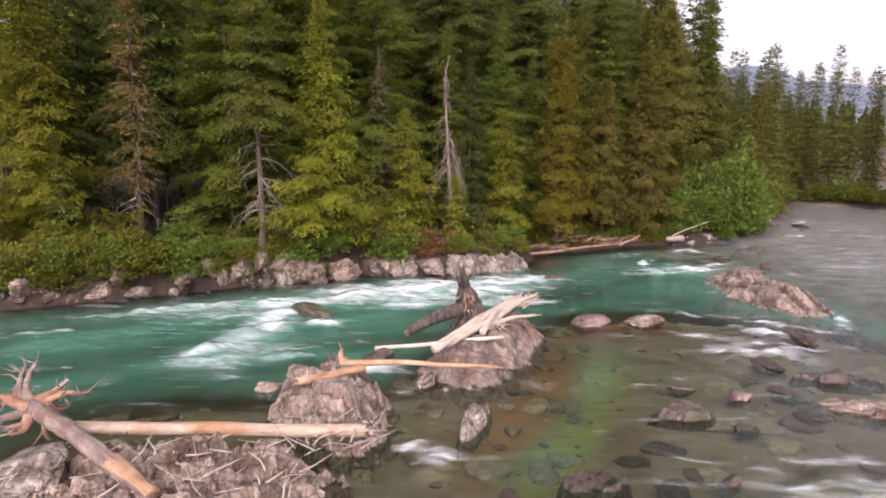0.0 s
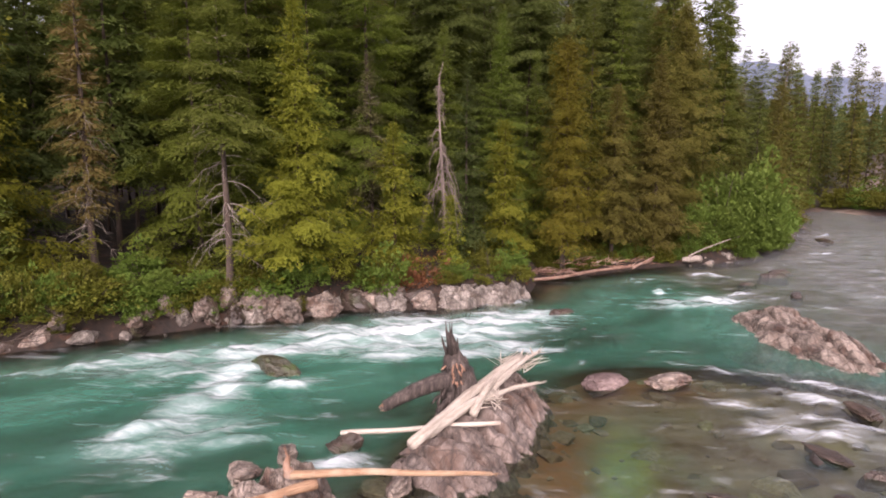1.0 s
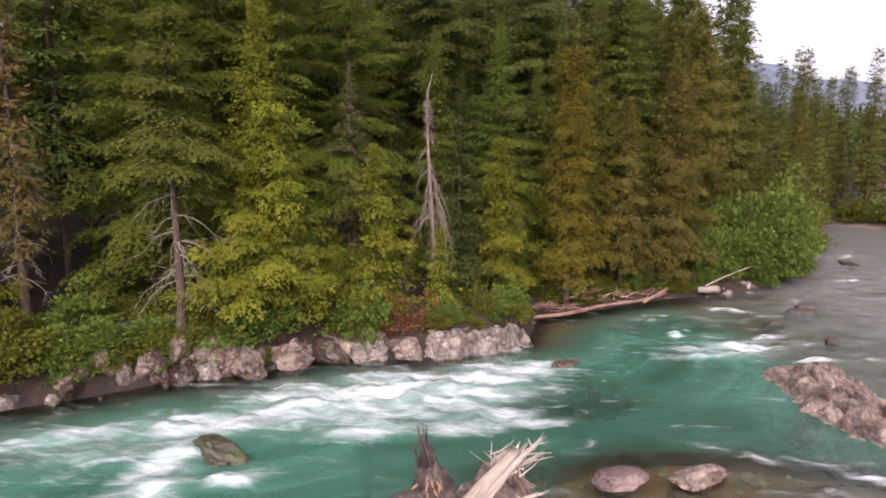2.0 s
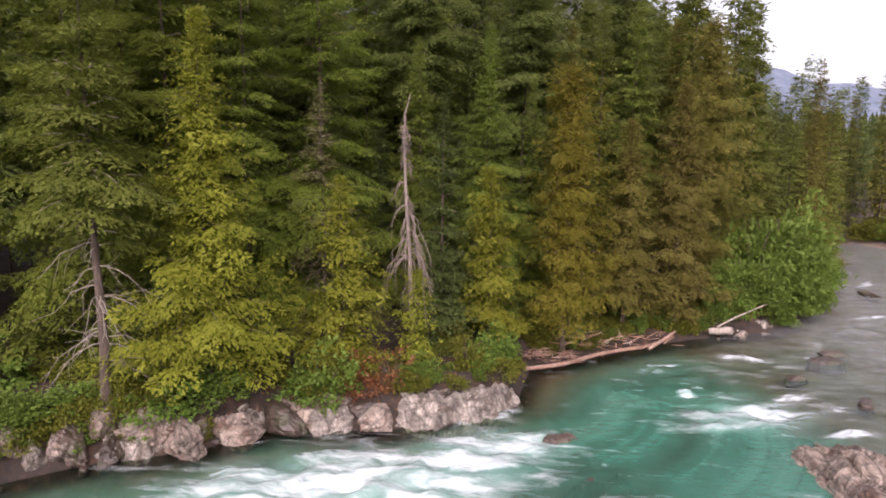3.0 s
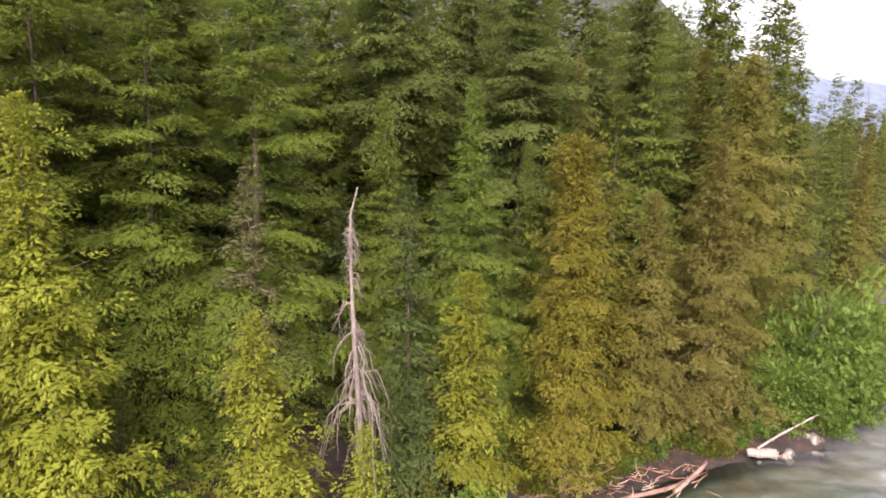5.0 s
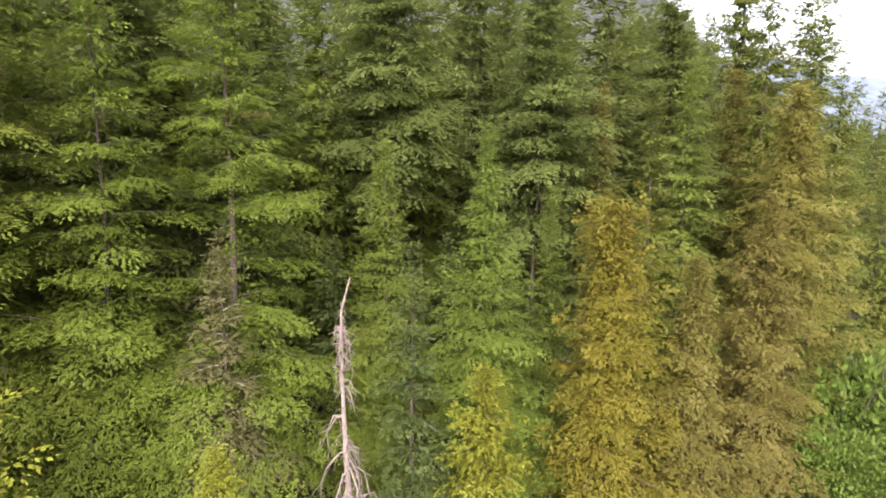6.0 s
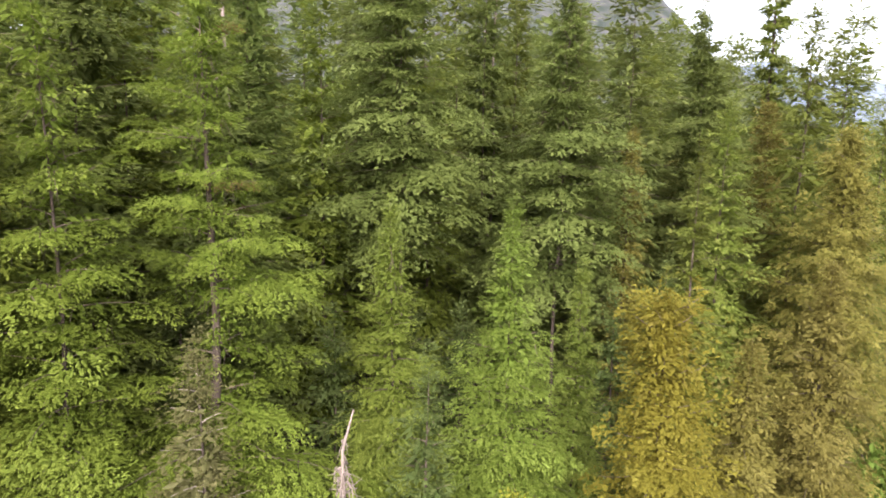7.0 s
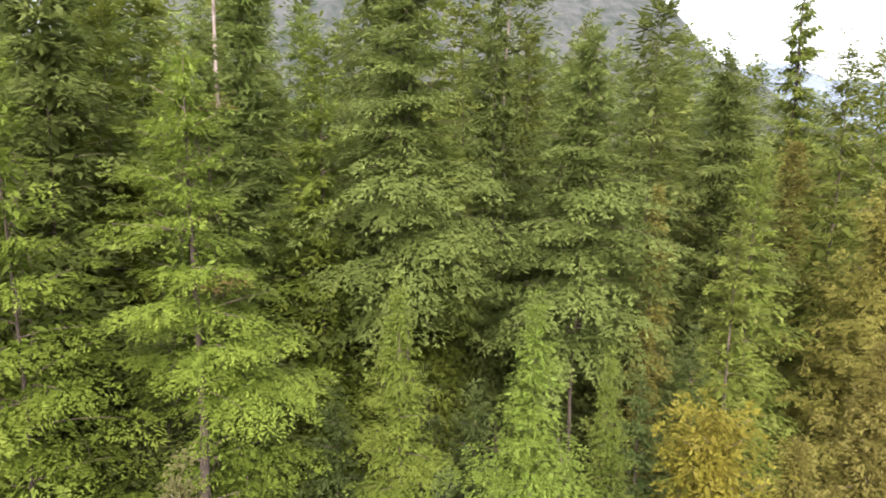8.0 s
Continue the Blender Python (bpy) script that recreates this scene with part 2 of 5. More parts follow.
def hash3(ix, iy, iz, seed):
    h = (ix * 374761393 + iy * 668265263 + iz * 2147483647 + seed * 974634777) & 0xFFFFFFFF
    h = ((h ^ (h >> 13)) * 1274126177) & 0xFFFFFFFF
    h = ((h ^ (h >> 16)) * 2246822519) & 0xFFFFFFFF
    return ((h ^ (h >> 15)) & 0xFFFFFF) / 0xFFFFFF


def vnoise(p, seed=0):
    """Smooth value noise, 0 to 1, at points of shape (n, 2) or (n, 3)."""
    p = np.asarray(p, float)
    if p.shape[1] == 2:
        p = np.c_[p, np.zeros(len(p))]
    i = np.floor(p).astype(np.int64)
    w = p - i
    w = w * w * (3 - 2 * w)
    out = 0
    for a in (0, 1):
        for b in (0, 1):
            for c in (0, 1):
                k = (w[:, 0] if a else 1 - w[:, 0]) * (w[:, 1] if b else 1 - w[:, 1]) * (w[:, 2] if c else 1 - w[:, 2])
                out = out + k * hash3(i[:, 0] + a, i[:, 1] + b, i[:, 2] + c, seed)
    return out


def fbm(p, octaves=4, seed=0, gain=0.5):
    p = np.asarray(p, float)
    total, amp, norm = 0, 1.0, 0
    for o in range(octaves):
        total = total + amp * vnoise(p * 2**o + 17.3 * o, seed + o)
        norm += amp
        amp *= gain
    return total / norm


def smooth(a, b, x):
    t = np.clip((x - a) / (b - a), 0, 1)
    return t * t * (3 - 2 * t)


def tube(geo, pts, radii, sides=6, tip=None, rough=0.0, seed=0, capped=True):
    """A tapered round limb along points."""
    pts = np.asarray(pts, float)
    k = len(pts)
    radii = np.broadcast_to(radii, (k,))
    tan = np.gradient(pts, axis=0)
    tan /= np.linalg.norm(tan, axis=1)[:, None] + 1e-9
    ref = np.array((0, 0, 1.0)) if abs(tan[:, 2]).mean() < 0.8 else np.array((1.0, 0, 0))
    u = np.cross(tan, ref)
    u /= np.linalg.norm(u, axis=1)[:, None] + 1e-9
    w = np.cross(tan, u)
    ang = np.arange(sides) * 2 * np.pi / sides
    ring = np.cos(ang)[None, :, None] * u[:, None] + np.sin(ang)[None, :, None] * w[:, None]
    r = np.repeat(radii[:, None], sides, 1)
    if rough:
        r = r * (1 + rough * (2 * fbm(np.stack([np.repeat(np.arange(k)[:, None], sides, 1).ravel() * 0.7, np.tile(np.cos(ang) * 1.4, k), np.tile(np.sin(ang) * 1.4, k)], 1), 3, seed) - 1).reshape(k, sides))
    v = (pts[:, None] + ring * r[..., None]).reshape(-1, 3)
    a = (np.arange(k - 1)[:, None] * sides + np.arange(sides)[None]).ravel()
    b = (np.arange(k - 1)[:, None] * sides + (np.arange(sides)[None] + 1) % sides).ravel()
    f = np.stack([a, b, b + sides, a + sides], 1).tolist()
    if capped:
        f.append(list(range(sides))[::-1])
        f.append(list(range((k - 1) * sides, k * sides)))
    base = geo.n
    geo.v.append(v)
    geo.t.append(np.zeros(len(v)) if tip is None else np.full(len(v), tip))
    geo.f.extend([[q + base for q in face] for face in f])
    geo.n += len(v)


def unit(a):
    return a / (np.linalg.norm(a, axis=-1, keepdims=True) + 1e-9)


def sprigs(geo, at, way, flat, length, width, tip):
    """Small pointed sprays: a kite of two triangles each, folded a little along its rib."""
    side = unit(np.cross(way, flat))
    up = np.cross(side, way)
    length, width = length[:, None], width[:, None]
    v = np.stack([at, at + way * length * 0.45 + side * width - up * width * 0.18, at + way * length, at + way * length * 0.4 - side * width - up * width * 0.18], 1).reshape(-1, 3)
    q = np.arange(len(at))[:, None] * 4
    f = np.concatenate([q + [0, 1, 2], q + [0, 2, 3]])
    geo.add(v, f, np.repeat(tip, 4))


def conifer(seed, height, radius, base=0.12, branches=110, pitch=10, droop=0.35, tipup=0.15, hang=0.25, step=0.3, kite=0.17, thick=0.46, power=0.8, gap=0.15, clump=0.0, trunk=0.2, foliage_mat=None, bare=0, bare_mat=None, bark=None, lean=0.0, twist=58, layered=True, name="conifer", inner=0.06, plate=(0.15, 0.24), tiers=26, jitter=0.16, whiskers=0, spread=0.5, pad=(0.25, 1.3), aspect=0.34, face=0.0, dead=0.0, window=None, fullness=0.6, tipglow=0.9, comb=0.8, core=13):
    """The meshes of one needle tree: trunk, a crown of flat sprays set along drooping limbs, branchwork, and dead sprays."""
    rng = np.random.default_rng(seed)
    tr, cr, br, de = Geo(), Geo(), Geo(), Geo()
    zs = np.linspace(-0.4, height, 14)
    wob = np.c_[0.012 * height * (fbm(np.c_[zs * 0.25, zs * 0], 2, seed) - 0.5) + lean * zs, 0.012 * height * (fbm(np.c_[zs * 0.25, zs * 0 + 9], 2, seed + 5) - 0.5), zs]
    rad = trunk * np.clip(1 - zs / height, 0.02, 1) ** 0.95
    rad[0] *= 1.7
    rad[1] *= 1.15
    tube(tr, wob, rad, 9, rough=0.18, seed=seed)
    axis = lambda z: np.stack([np.interp(z, zs, wob[:, 0]), np.interp(z, zs, wob[:, 1]), z], -1)  # noqa: E731
    u = 1 - (1 - np.linspace(0, 1, branches)) ** 1.3
    z0 = (base + (0.985 - base) * u) * height + rng.normal(0, 0.08, branches)
    az_ = np.arange(branches) * 2.399
    if layered:
        lay = height / tiers
        turn_ = 0.35 * lay * np.sin(az_ + z0 * 0.6)
        z0 = z0 + turn_ + 0.86 * (np.round(z0 / lay) * lay - z0)
    az = az_ + rng.normal(0, 0.35, branches)
    prof = (1 - u) ** power * np.clip(fullness + 2.6 * u, 0, 1) + 0.03
    length = radius * prof * rng.uniform(0.72, 1.16, branches)
    length *= np.where(rng.random(branches) < gap, rng.uniform(0.25, 0.6, branches), 1)
    if clump:
        length *= 1 + clump * (2 * fbm(np.c_[z0 * 0.45, np.cos(az) * 1.2, np.sin(az) * 1.2], 2, seed + 3) - 1)
    if window:
        length *= np.where((z0 > window[0]) & (z0 < window[1]) & (np.sin(az) < 0.1), 0.22, 1.0)
    el = np.radians(pitch + 42 * u**3 + rng.normal(0, 6, branches))
    dr = droop * (1 - 0.6 * u) * rng.uniform(0.7, 1.3, branches)
    tu = tipup * rng.uniform(0.5, 1.4, branches)
    horiz = np.stack([np.cos(az), np.sin(az), 0 * az], 1)
    sway = rng.normal(0, 0.16, branches)

    def limb(i, s):
        L = length[i]
        cross = np.stack([-horiz[i][:, 1], horiz[i][:, 0], 0 * s], 1)
        p = axis(z0[i]) + horiz[i] * (L * s * np.cos(el[i]))[:, None] + cross * (sway[i] * L * s**2)[:, None]
        p[:, 2] += L * (np.sin(el[i]) * s - dr[i] * s**2 + tu[i] * s**4)
        return p

    for i in range(branches):
        if length[i] > 0.3 * radius and i % 2 == 0:
            s = np.linspace(0, 0.8, 5)
            tube(br, limb(np.full(5, i), s) - (0, 0, 0.04), np.linspace(0.03, 0.006, 5) * (0.5 + trunk * 2), 4, capped=False)
    # brown dead twigs hanging under the boughs
    for _ in range(whiskers):
        i = int(rng.integers(0, int(branches * 0.85)))
        o = limb(np.array([i]), np.array([rng.uniform(0.1, 0.6)]))[0]
        e = np.array((rng.normal(0, 0.16), rng.normal(0, 0.16), -rng.uniform(0.25, 0.8)))
        tube(br, np.array([o, o + e * 0.5 + rng.normal(0, 0.06, 3), o + e]), [0.013, 0.009, 0.003], 3, capped=False)
    # sprays to both sides of every limb and one at its end
    count = np.maximum(5, (length * (1 - inner) / step * 2).astype(int))
    bi = np.repeat(np.arange(branches), count)
    j = np.concatenate([np.arange(c) for c in count])
    s = np.clip(inner + (1 - inner) * (j + 0.5 + rng.normal(0, 0.3, len(j))) / count[bi], 0.02, 1.0)
    side = np.where(j % 2, 1.0, -1.0)
    p0, p1 = limb(bi, s), limb(bi, s + 0.02)
    ax = unit(p1 - p0)
    lat = unit(np.cross(ax, (0, 0, 1.0))) * side[:, None]
    last = j == count[bi] - 1
    ta = np.where(last, 0.0, np.radians(twist) * (1 - 0.35 * s)) + rng.normal(0, 0.22, len(bi))
    nul = 0 * s
    way = unit(ax * np.cos(ta)[:, None] + lat * np.sin(ta)[:, None] + np.c_[nul, nul, -hang * rng.uniform(0.2, 1.6, len(s))])
    tl = np.clip(length[bi] * (0.2 + spread * (1 - s)), pad[0] * np.clip(0.45 + 0.9 * length[bi], 0.5, 1), pad[1]) * rng.uniform(0.65, 1.25, len(s))
    nrm = np.c_[nul, nul, nul + 1] + horiz[bi] * face + rng.normal(0, jitter, (len(s), 3))
    nrm = unit(nrm - way * (nrm * way).sum(1)[:, None])
    across = np.cross(nrm, way)
    k = np.clip((thick * tl**2 * aspect * 2 / (kite**2 * 0.2)).astype(int), 5, 70)
    wi = np.repeat(np.arange(len(bi)), k)
    # each spray is a rib with fingers to both sides
    fingers = np.maximum(2, np.round(tl / (kite * comb)).astype(int))[wi]
    a = (np.floor(rng.random(len(wi)) * fingers) + 0.5) / fingers
    sgn = np.where(rng.random(len(wi)) < 0.5, 1.0, -1.0)
    t = rng.random(len(wi)) ** 0.8
    b = sgn * t
    wide = aspect * 1.5 * tl[wi] * np.sin(np.pi * (0.16 + 0.76 * a))
    fd = unit(way[wi] * 0.8 + across[wi] * (0.75 * sgn)[:, None])
    at = p0[wi] + way[wi] * (a * tl[wi])[:, None] + fd * (t * wide)[:, None] + rng.normal(0, 0.09 * kite, (len(wi), 3))
    at[:, 2] -= (0.35 * hang + 0.1) * tl[wi] * (a**2 + 0.7 * t**2)
    w2 = unit(fd + across[wi] * (0.3 * rng.normal(0, 1, len(t)))[:, None] + rng.normal(0, 0.16, (len(wi), 3)) + np.c_[0 * a, 0 * a, -0.7 * (hang + 0.15) * t * rng.uniform(0, 1.5, len(a))])
    flat = unit(nrm[wi] + rng.normal(0, 0.09, (len(wi), 3)))
    sz = kite * rng.uniform(0.6, 1.35, len(wi)) * (1 - 0.3 * t) * np.clip(0.6 + 0.4 * length[bi[wi]], 0.65, 1)
    # old sprays round the stem, added to fill and darken the crown's inside
    ci = np.repeat(np.arange(branches), core)
    cs = rng.uniform(0.02, 0.5, len(ci))
    cat = limb(ci, cs) + rng.normal(0, 0.12, (len(ci), 3))
    cw = unit(horiz[ci] + rng.normal(0, 0.6, (len(ci), 3)) + (0, 0, -0.45))
    cl = np.clip(0.35 * length[ci], 0.1, 2.2 * kite) * rng.uniform(0.7, 1.2, len(ci))
    sprigs(cr, cat, cw, unit(rng.normal(0, 0.5, (len(ci), 3)) + (0, 0, 1.0)), cl, cl * 0.2, np.zeros(len(ci)))
    own = rng.random(len(s))
    glow = np.clip(0.45 * own[wi] + 0.35 * t + 0.35 * (0.4 * a + 0.6 * s[wi]) - 0.2, 0, 1) * tipglow
    if dead:
        gone = (rng.random(branches) < dead)[bi[wi]]
        sprigs(de, at[gone], w2[gone], flat[gone], sz[gone], sz[gone] * 0.2, glow[gone] * 0)
        at, w2, flat, sz, glow = (q[~gone] for q in (at, w2, flat, sz, glow))
    sprigs(cr, at, w2, flat, sz, sz * rng.uniform(*plate, len(at)), glow)
    # bare dead limbs under the crown
    for _ in range(bare):
        z = height * rng.uniform(0.1, base + 0.28)
        a = rng.uniform(0, 6.283)
        L = radius * rng.uniform(0.3, 0.75)
        ss = np.linspace(0, 1, 6)
        pts = axis(np.full(6, z)) + np.outer(ss * L, (math.cos(a), math.sin(a), 0))
        pts[:, 2] += L * (0.15 * ss - 0.75 * ss**2) + rng.normal(0, 0.03, 6)
        pts[:, :2] += rng.normal(0, 0.04, (6, 2)) * ss[:, None]
        tube(br, pts, np.linspace(0.022, 0.004, 6), 4, capped=False)
        for _ in range(5):
            q = pts[rng.integers(1, 6)]
            e = rng.normal(0, 1, 3) * 0.2 * L + np.array((math.cos(a), math.sin(a), -0.9)) * 0.25 * L
            tube(br, np.array([q, q + e * 0.5 + rng.normal(0, 0.03, 3), q + e]), [0.009, 0.006, 0.002], 3, capped=False)
    return (tr.mesh(name + "_trunk", bark or BARK, True), cr.mesh(name + "_crown", foliage_mat), br.mesh(name + "_limbs", bare_mat or TWIGS, True), de.mesh(name + "_dead", TAN))


def plant(meshes, x, y, z, turn=0, scale=1.0, name="conifer_tree", label="", category="tree", group="", wide=1.0):
    root = new(name)
    root.matrix_world = Matrix.Translation((x, y, z)) @ Matrix.Rotation(turn, 4, "Z") @ Matrix.Diagonal((scale * wide, scale * wide, scale, 1))
    root.empty_display_size = 0.3
    for n, me in zip(("trunk", "crown", "branchwork", "dead_sprays"), meshes):
        if len(me.vertices):
            ob = part(n, me, root)
            if n in ("branchwork", "dead_sprays"):
                tagged(ob, kind="stuff")
    return tagged(root, label, category, group)


def shrub(seed, radius, height, clumps=60, leaves=40, leaf=0.09, material=None, flat=0.6, stems=7):
    """A leafy bush: splayed stems and clumps of small pointed leaves."""
    rng = np.random.default_rng(seed)
    st, lv = Geo(), Geo()
    for i in range(stems):
        a = i * 2.399 + rng.uniform(-0.3, 0.3)
        r = radius * rng.uniform(0.3, 0.8)
        s = np.linspace(0, 1, 5)
        pts = np.c_[np.cos(a) * r * s**1.3, np.sin(a) * r * s**1.3, -0.15 + height * rng.uniform(0.5, 0.85) * s]
        tube(st, pts, np.linspace(0.03, 0.008, 5), 5, capped=False)
    c = rng.normal(0, 1, (clumps, 3))
    c = unit(c) * rng.uniform(0.45, 1.0, (clumps, 1)) ** 0.5
    c[:, 2] = np.abs(c[:, 2]) * rng.uniform(0.4, 1.0, clumps)
    c = c * (radius, radius, height) * (0.45 + 1.1 * vnoise(c * 2.1 + 5, seed))[:, None]
    at = np.repeat(c, leaves, 0) + rng.normal(0, 0.13 * min(radius, height), (clumps * leaves, 3)) * (1.2, 1.2, 0.5)
    at[:, 2] = np.maximum(at[:, 2], 0.02)
    out = unit(at * (1, 1, 0.4) + 1e-3)
    way = unit(out + rng.normal(0, 0.6, at.shape) + (0, 0, -0.15))
    up = unit(np.array((0, 0, 1.0)) * flat + rng.normal(0, 0.45, at.shape))
    sz = leaf * rng.uniform(0.6, 1.4, len(at))
    sprigs(lv, at, way, up, sz * 1.5, sz * 0.42, rng.random(len(at)) * np.clip(at[:, 2] / height, 0, 1) * 0.7)
    return st.mesh("stems", BARK, True), lv.mesh("leaves", material)


def set_shrub(meshes, x, y, z, turn=0, scale=(1, 1, 1), name="bush", label="", category="bush", group=""):
    root = new(name)
    root.matrix_world = Matrix.Translation((x, y, z)) @ Matrix.Rotation(turn, 4, "Z") @ Matrix.Diagonal((*scale, 1))
    tagged(part("branchwork", meshes[0], root), kind="stuff")
    part("leaves", meshes[1], root)
    return tagged(root, label, category, group)


def boulder_mesh(seed, dims, layers=6, detail=4, rough=0.22, dip=(0.5, 0.2, 0.85), material=None, block=0.5, cuts=15):
    """A rock: rounded block, split along bedding planes, with chipped facets."""
    bm = bmesh.new()
    bmesh.ops.create_icosphere(bm, subdivisions=detail, radius=1)
    me = bpy.data.meshes.new("rock")
    bm.to_mesh(me)
    bm.free()
    v = np.empty(len(me.vertices) * 3)
    me.vertices.foreach_get("co", v)
    v = v.reshape(-1, 3)
    p = np.sign(v) * np.abs(v) ** (1 - 0.45 * block)
    rng = np.random.default_rng(seed)
    for _ in range(cuts):
        d = unit(rng.normal(0, 1, 3) * (1, 1, 0.8))
        cut = rng.uniform(0.45, 0.82)
        over = np.maximum(p @ d - cut, 0)
        p = p - np.outer(over * 0.9, d)
    dip = unit(np.array(dip, float))
    band = p @ dip * layers + 1.2 * fbm(p * 1.3 + seed, 2, seed)
    k = np.floor(band)
    w = band - k
    step = hash3(k.astype(np.int64), 0 * k.astype(np.int64), 0 * k.astype(np.int64), seed) - 0.5
    out = p - dip * (p @ dip)[:, None]
    p = p + out * (0.16 * step - 0.1 * np.exp(-((np.minimum(w, 1 - w) / 0.09) ** 2)))[:, None]
    n = 0.6 * (fbm(p * 2.3 + seed * 1.7, 5, seed + 2, 0.62) - 0.5) + 0.5 * (0.5 - np.abs(2 * fbm(p * 2.9 + seed, 4, seed + 6, 0.6) - 1))
    p = p * (1 + rough * 1.6 * n)[:, None]
    p = p * np.array(dims)
    me.vertices.foreach_set("co", p.ravel())
    me.materials.append(material or ROCK)
    me.update()
    return me


def ledge_mesh(seed, lx, ly, h, step=0.08, dipslope=0.0,  strike=0.6, pieces=0.55, material=None, rough=0.6, tilt=0.6, name="ledge", taper=0.55, cleft=0.16, grain=0.3):
    """An outcrop of tilted beds: a height sheet over an uneven oval, cut by joints along the strike, closed down into the bed."""
    nx, ny = int(2.3 * lx / step), int(2.3 * ly / step)
    gx, gy = np.meshgrid(np.linspace(-1.15 * lx, 1.15 * lx, nx), np.linspace(-1.15 * ly, 1.15 * ly, ny), indexing="ij")
    p = np.c_[gx.ravel(), gy.ravel()]
    e = np.sqrt((p[:, 0] / lx) ** 2 + (p[:, 1] / ly) ** 2)
    calm = min(1.0, 0.15 + taper / 0.65)
    e = e + 0.5 * calm * (fbm(p * 0.9 + seed, 3, seed) - 0.5) + 0.34 * calm * (fbm(p * 2.4, 3, seed + 4) - 0.5)
    body = smooth(1.0, taper, e)
    c, s = math.cos(strike), math.sin(strike)
    q = p[:, 0] * -s + p[:, 1] * c
    r = p[:, 0] * c + p[:, 1] * s
    band = q / pieces + 1.1 * fbm(p * 0.7 + 3, 3, seed + 7)
    k = np.floor(band).astype(np.int64)
    w = band - k
    cross = r / (pieces * 2.6) + 3.7 * hash3(k, k * 0, k * 0, seed + 9) + 0.3 * fbm(p * 1.7, 2, seed)
    k2 = np.floor(cross).astype(np.int64)
    w2 = cross - k2
    lift = hash3(k, k2, k * 0, seed) - 0.5
    joint = np.exp(-((np.minimum(w, 1 - w) / 0.07) ** 2)) + 0.5 * np.exp(-((np.minimum(w2, 1 - w2) / 0.03) ** 2))
    z = -1.1 + (1.1 + h) * body * (0.8 + 0.3 * fbm(p * 0.55 + 8, 2, seed + 1)) + body * (0.5 * rough * lift + tilt * 0.45 * (w - 0.5) * pieces - cleft * joint * min(1, h + 0.4))
    z += body * grain * rough * (fbm(p * 3.1, 5, seed + 2, 0.65) - 0.5)
    z += body * dipslope * p[:, 1] / ly
    idx = np.arange(nx * ny).reshape(nx, ny)
    f = np.stack([idx[:-1, :-1], idx[1:, :-1], idx[1:, 1:], idx[:-1, 1:]], -1).reshape(-1, 4)
    keep = (z[f] > -0.95).any(1)
    f, bed = f[keep], k[f[keep][:, 0]]
    v = np.c_[p, z]
    # one mesh a bed; slivers go with their neighbour
    ids = sorted(set(bed.tolist()))
    sizes = {b: int((bed == b).sum()) for b in ids}
    big = [b for b in ids if sizes[b] > 90] or ids[:1]
    home = {b: min(big, key=lambda c: abs(c - b)) for b in ids}
    out = []
    for b in big:
        mine = f[np.array([home[q] == b for q in bed.tolist()])]
        used, inverse = np.unique(mine, return_inverse=True)
        g = Geo()
        g.add(v[used], inverse.reshape(mine.shape))
        out.append(g.mesh(name, material or ROCK))
    return out


def wood_piece(geo, pts, radii, sides=10, rough=0.12, seed=0, splinter=0.0):
    """A limb or log with uneven girth and, at its far end, a splintered break."""
    pts = np.asarray(pts, float)
    n = max(8, int(len(pts)))
    t = np.linspace(0, 1, n)
    old = np.linspace(0, 1, len(pts))
    q = np.stack([np.interp(t, old, pts[:, i]) for i in range(3)], 1)
    r = np.interp(t, np.linspace(0, 1, len(radii)), radii)
    tube(geo, q, r, sides, rough=rough, seed=seed)
    if splinter:
        rng = np.random.default_rng(seed)
        d = unit(q[-1] - q[-2])
        for _ in range(7):
            o = q[-1] + rng.normal(0, 0.45, 3) * r[-1] - d * 0.05
            e = d * splinter * rng.uniform(0.3, 1) + rng.normal(0, 0.1, 3) * splinter
            tube(geo, np.array([o, o + e * 0.5, o + e]), [r[-1] * 0.35, r[-1] * 0.22, 0.006], 4)


# The river's far bank: a line of points, land on its far side
BANK = np.array([(-140, -30), (-60, 3), (-30, 14.5), (-20, 18.9), (-16, 21.2), (-12.6, 23.7), (-10.4, 25.3), (-7.2, 26.6), (-5, 28.6), (-1, 28.7), (2, 30.1), (4.6, 32.6), (5.5, 36.9), (8.4, 38.6), (13.2, 41.8), (17.0, 43.9), (20.5, 45), (25, 49.5), (29, 55), (37, 69), (43, 82), (49, 91), (53, 85), (55, 75), (60, 64), (75, 52), (120, 34), (260, 0)], float)


def from_bank(p):
    """Signed distance to the bank line (land positive) and the way along it."""
    best = np.full(len(p), 1e9)
    sign, along = np.zeros(len(p)), np.zeros(len(p))
    run = 0.0
    for a, b in zip(BANK[:-1], BANK[1:]):
        d = b - a
        L = np.hypot(*d)
        t = np.clip(((p - a) @ d) / L**2, 0, 1)
        off = p - a - t[:, None] * d
        dist = np.hypot(off[:, 0], off[:, 1])
        side = d[0] * (p[:, 1] - a[1]) - d[1] * (p[:, 0] - a[0])
        better = dist < best - 1e-6
        best = np.where(better, dist, best)
        sign = np.where(better, np.where(side >= 0, 1.0, -1.0), sign)
        along = np.where(better, run + t * L, along)
        run += L
    return best * sign, along


def blob(p, x, y, rx, ry, turn=0.0):
    c, s = math.cos(turn), math.sin(turn)
    u, v = p[:, 0] - x, p[:, 1] - y
    return np.exp(-(((u * c + v * s) / rx) ** 2 + ((-u * s + v * c) / ry) ** 2))


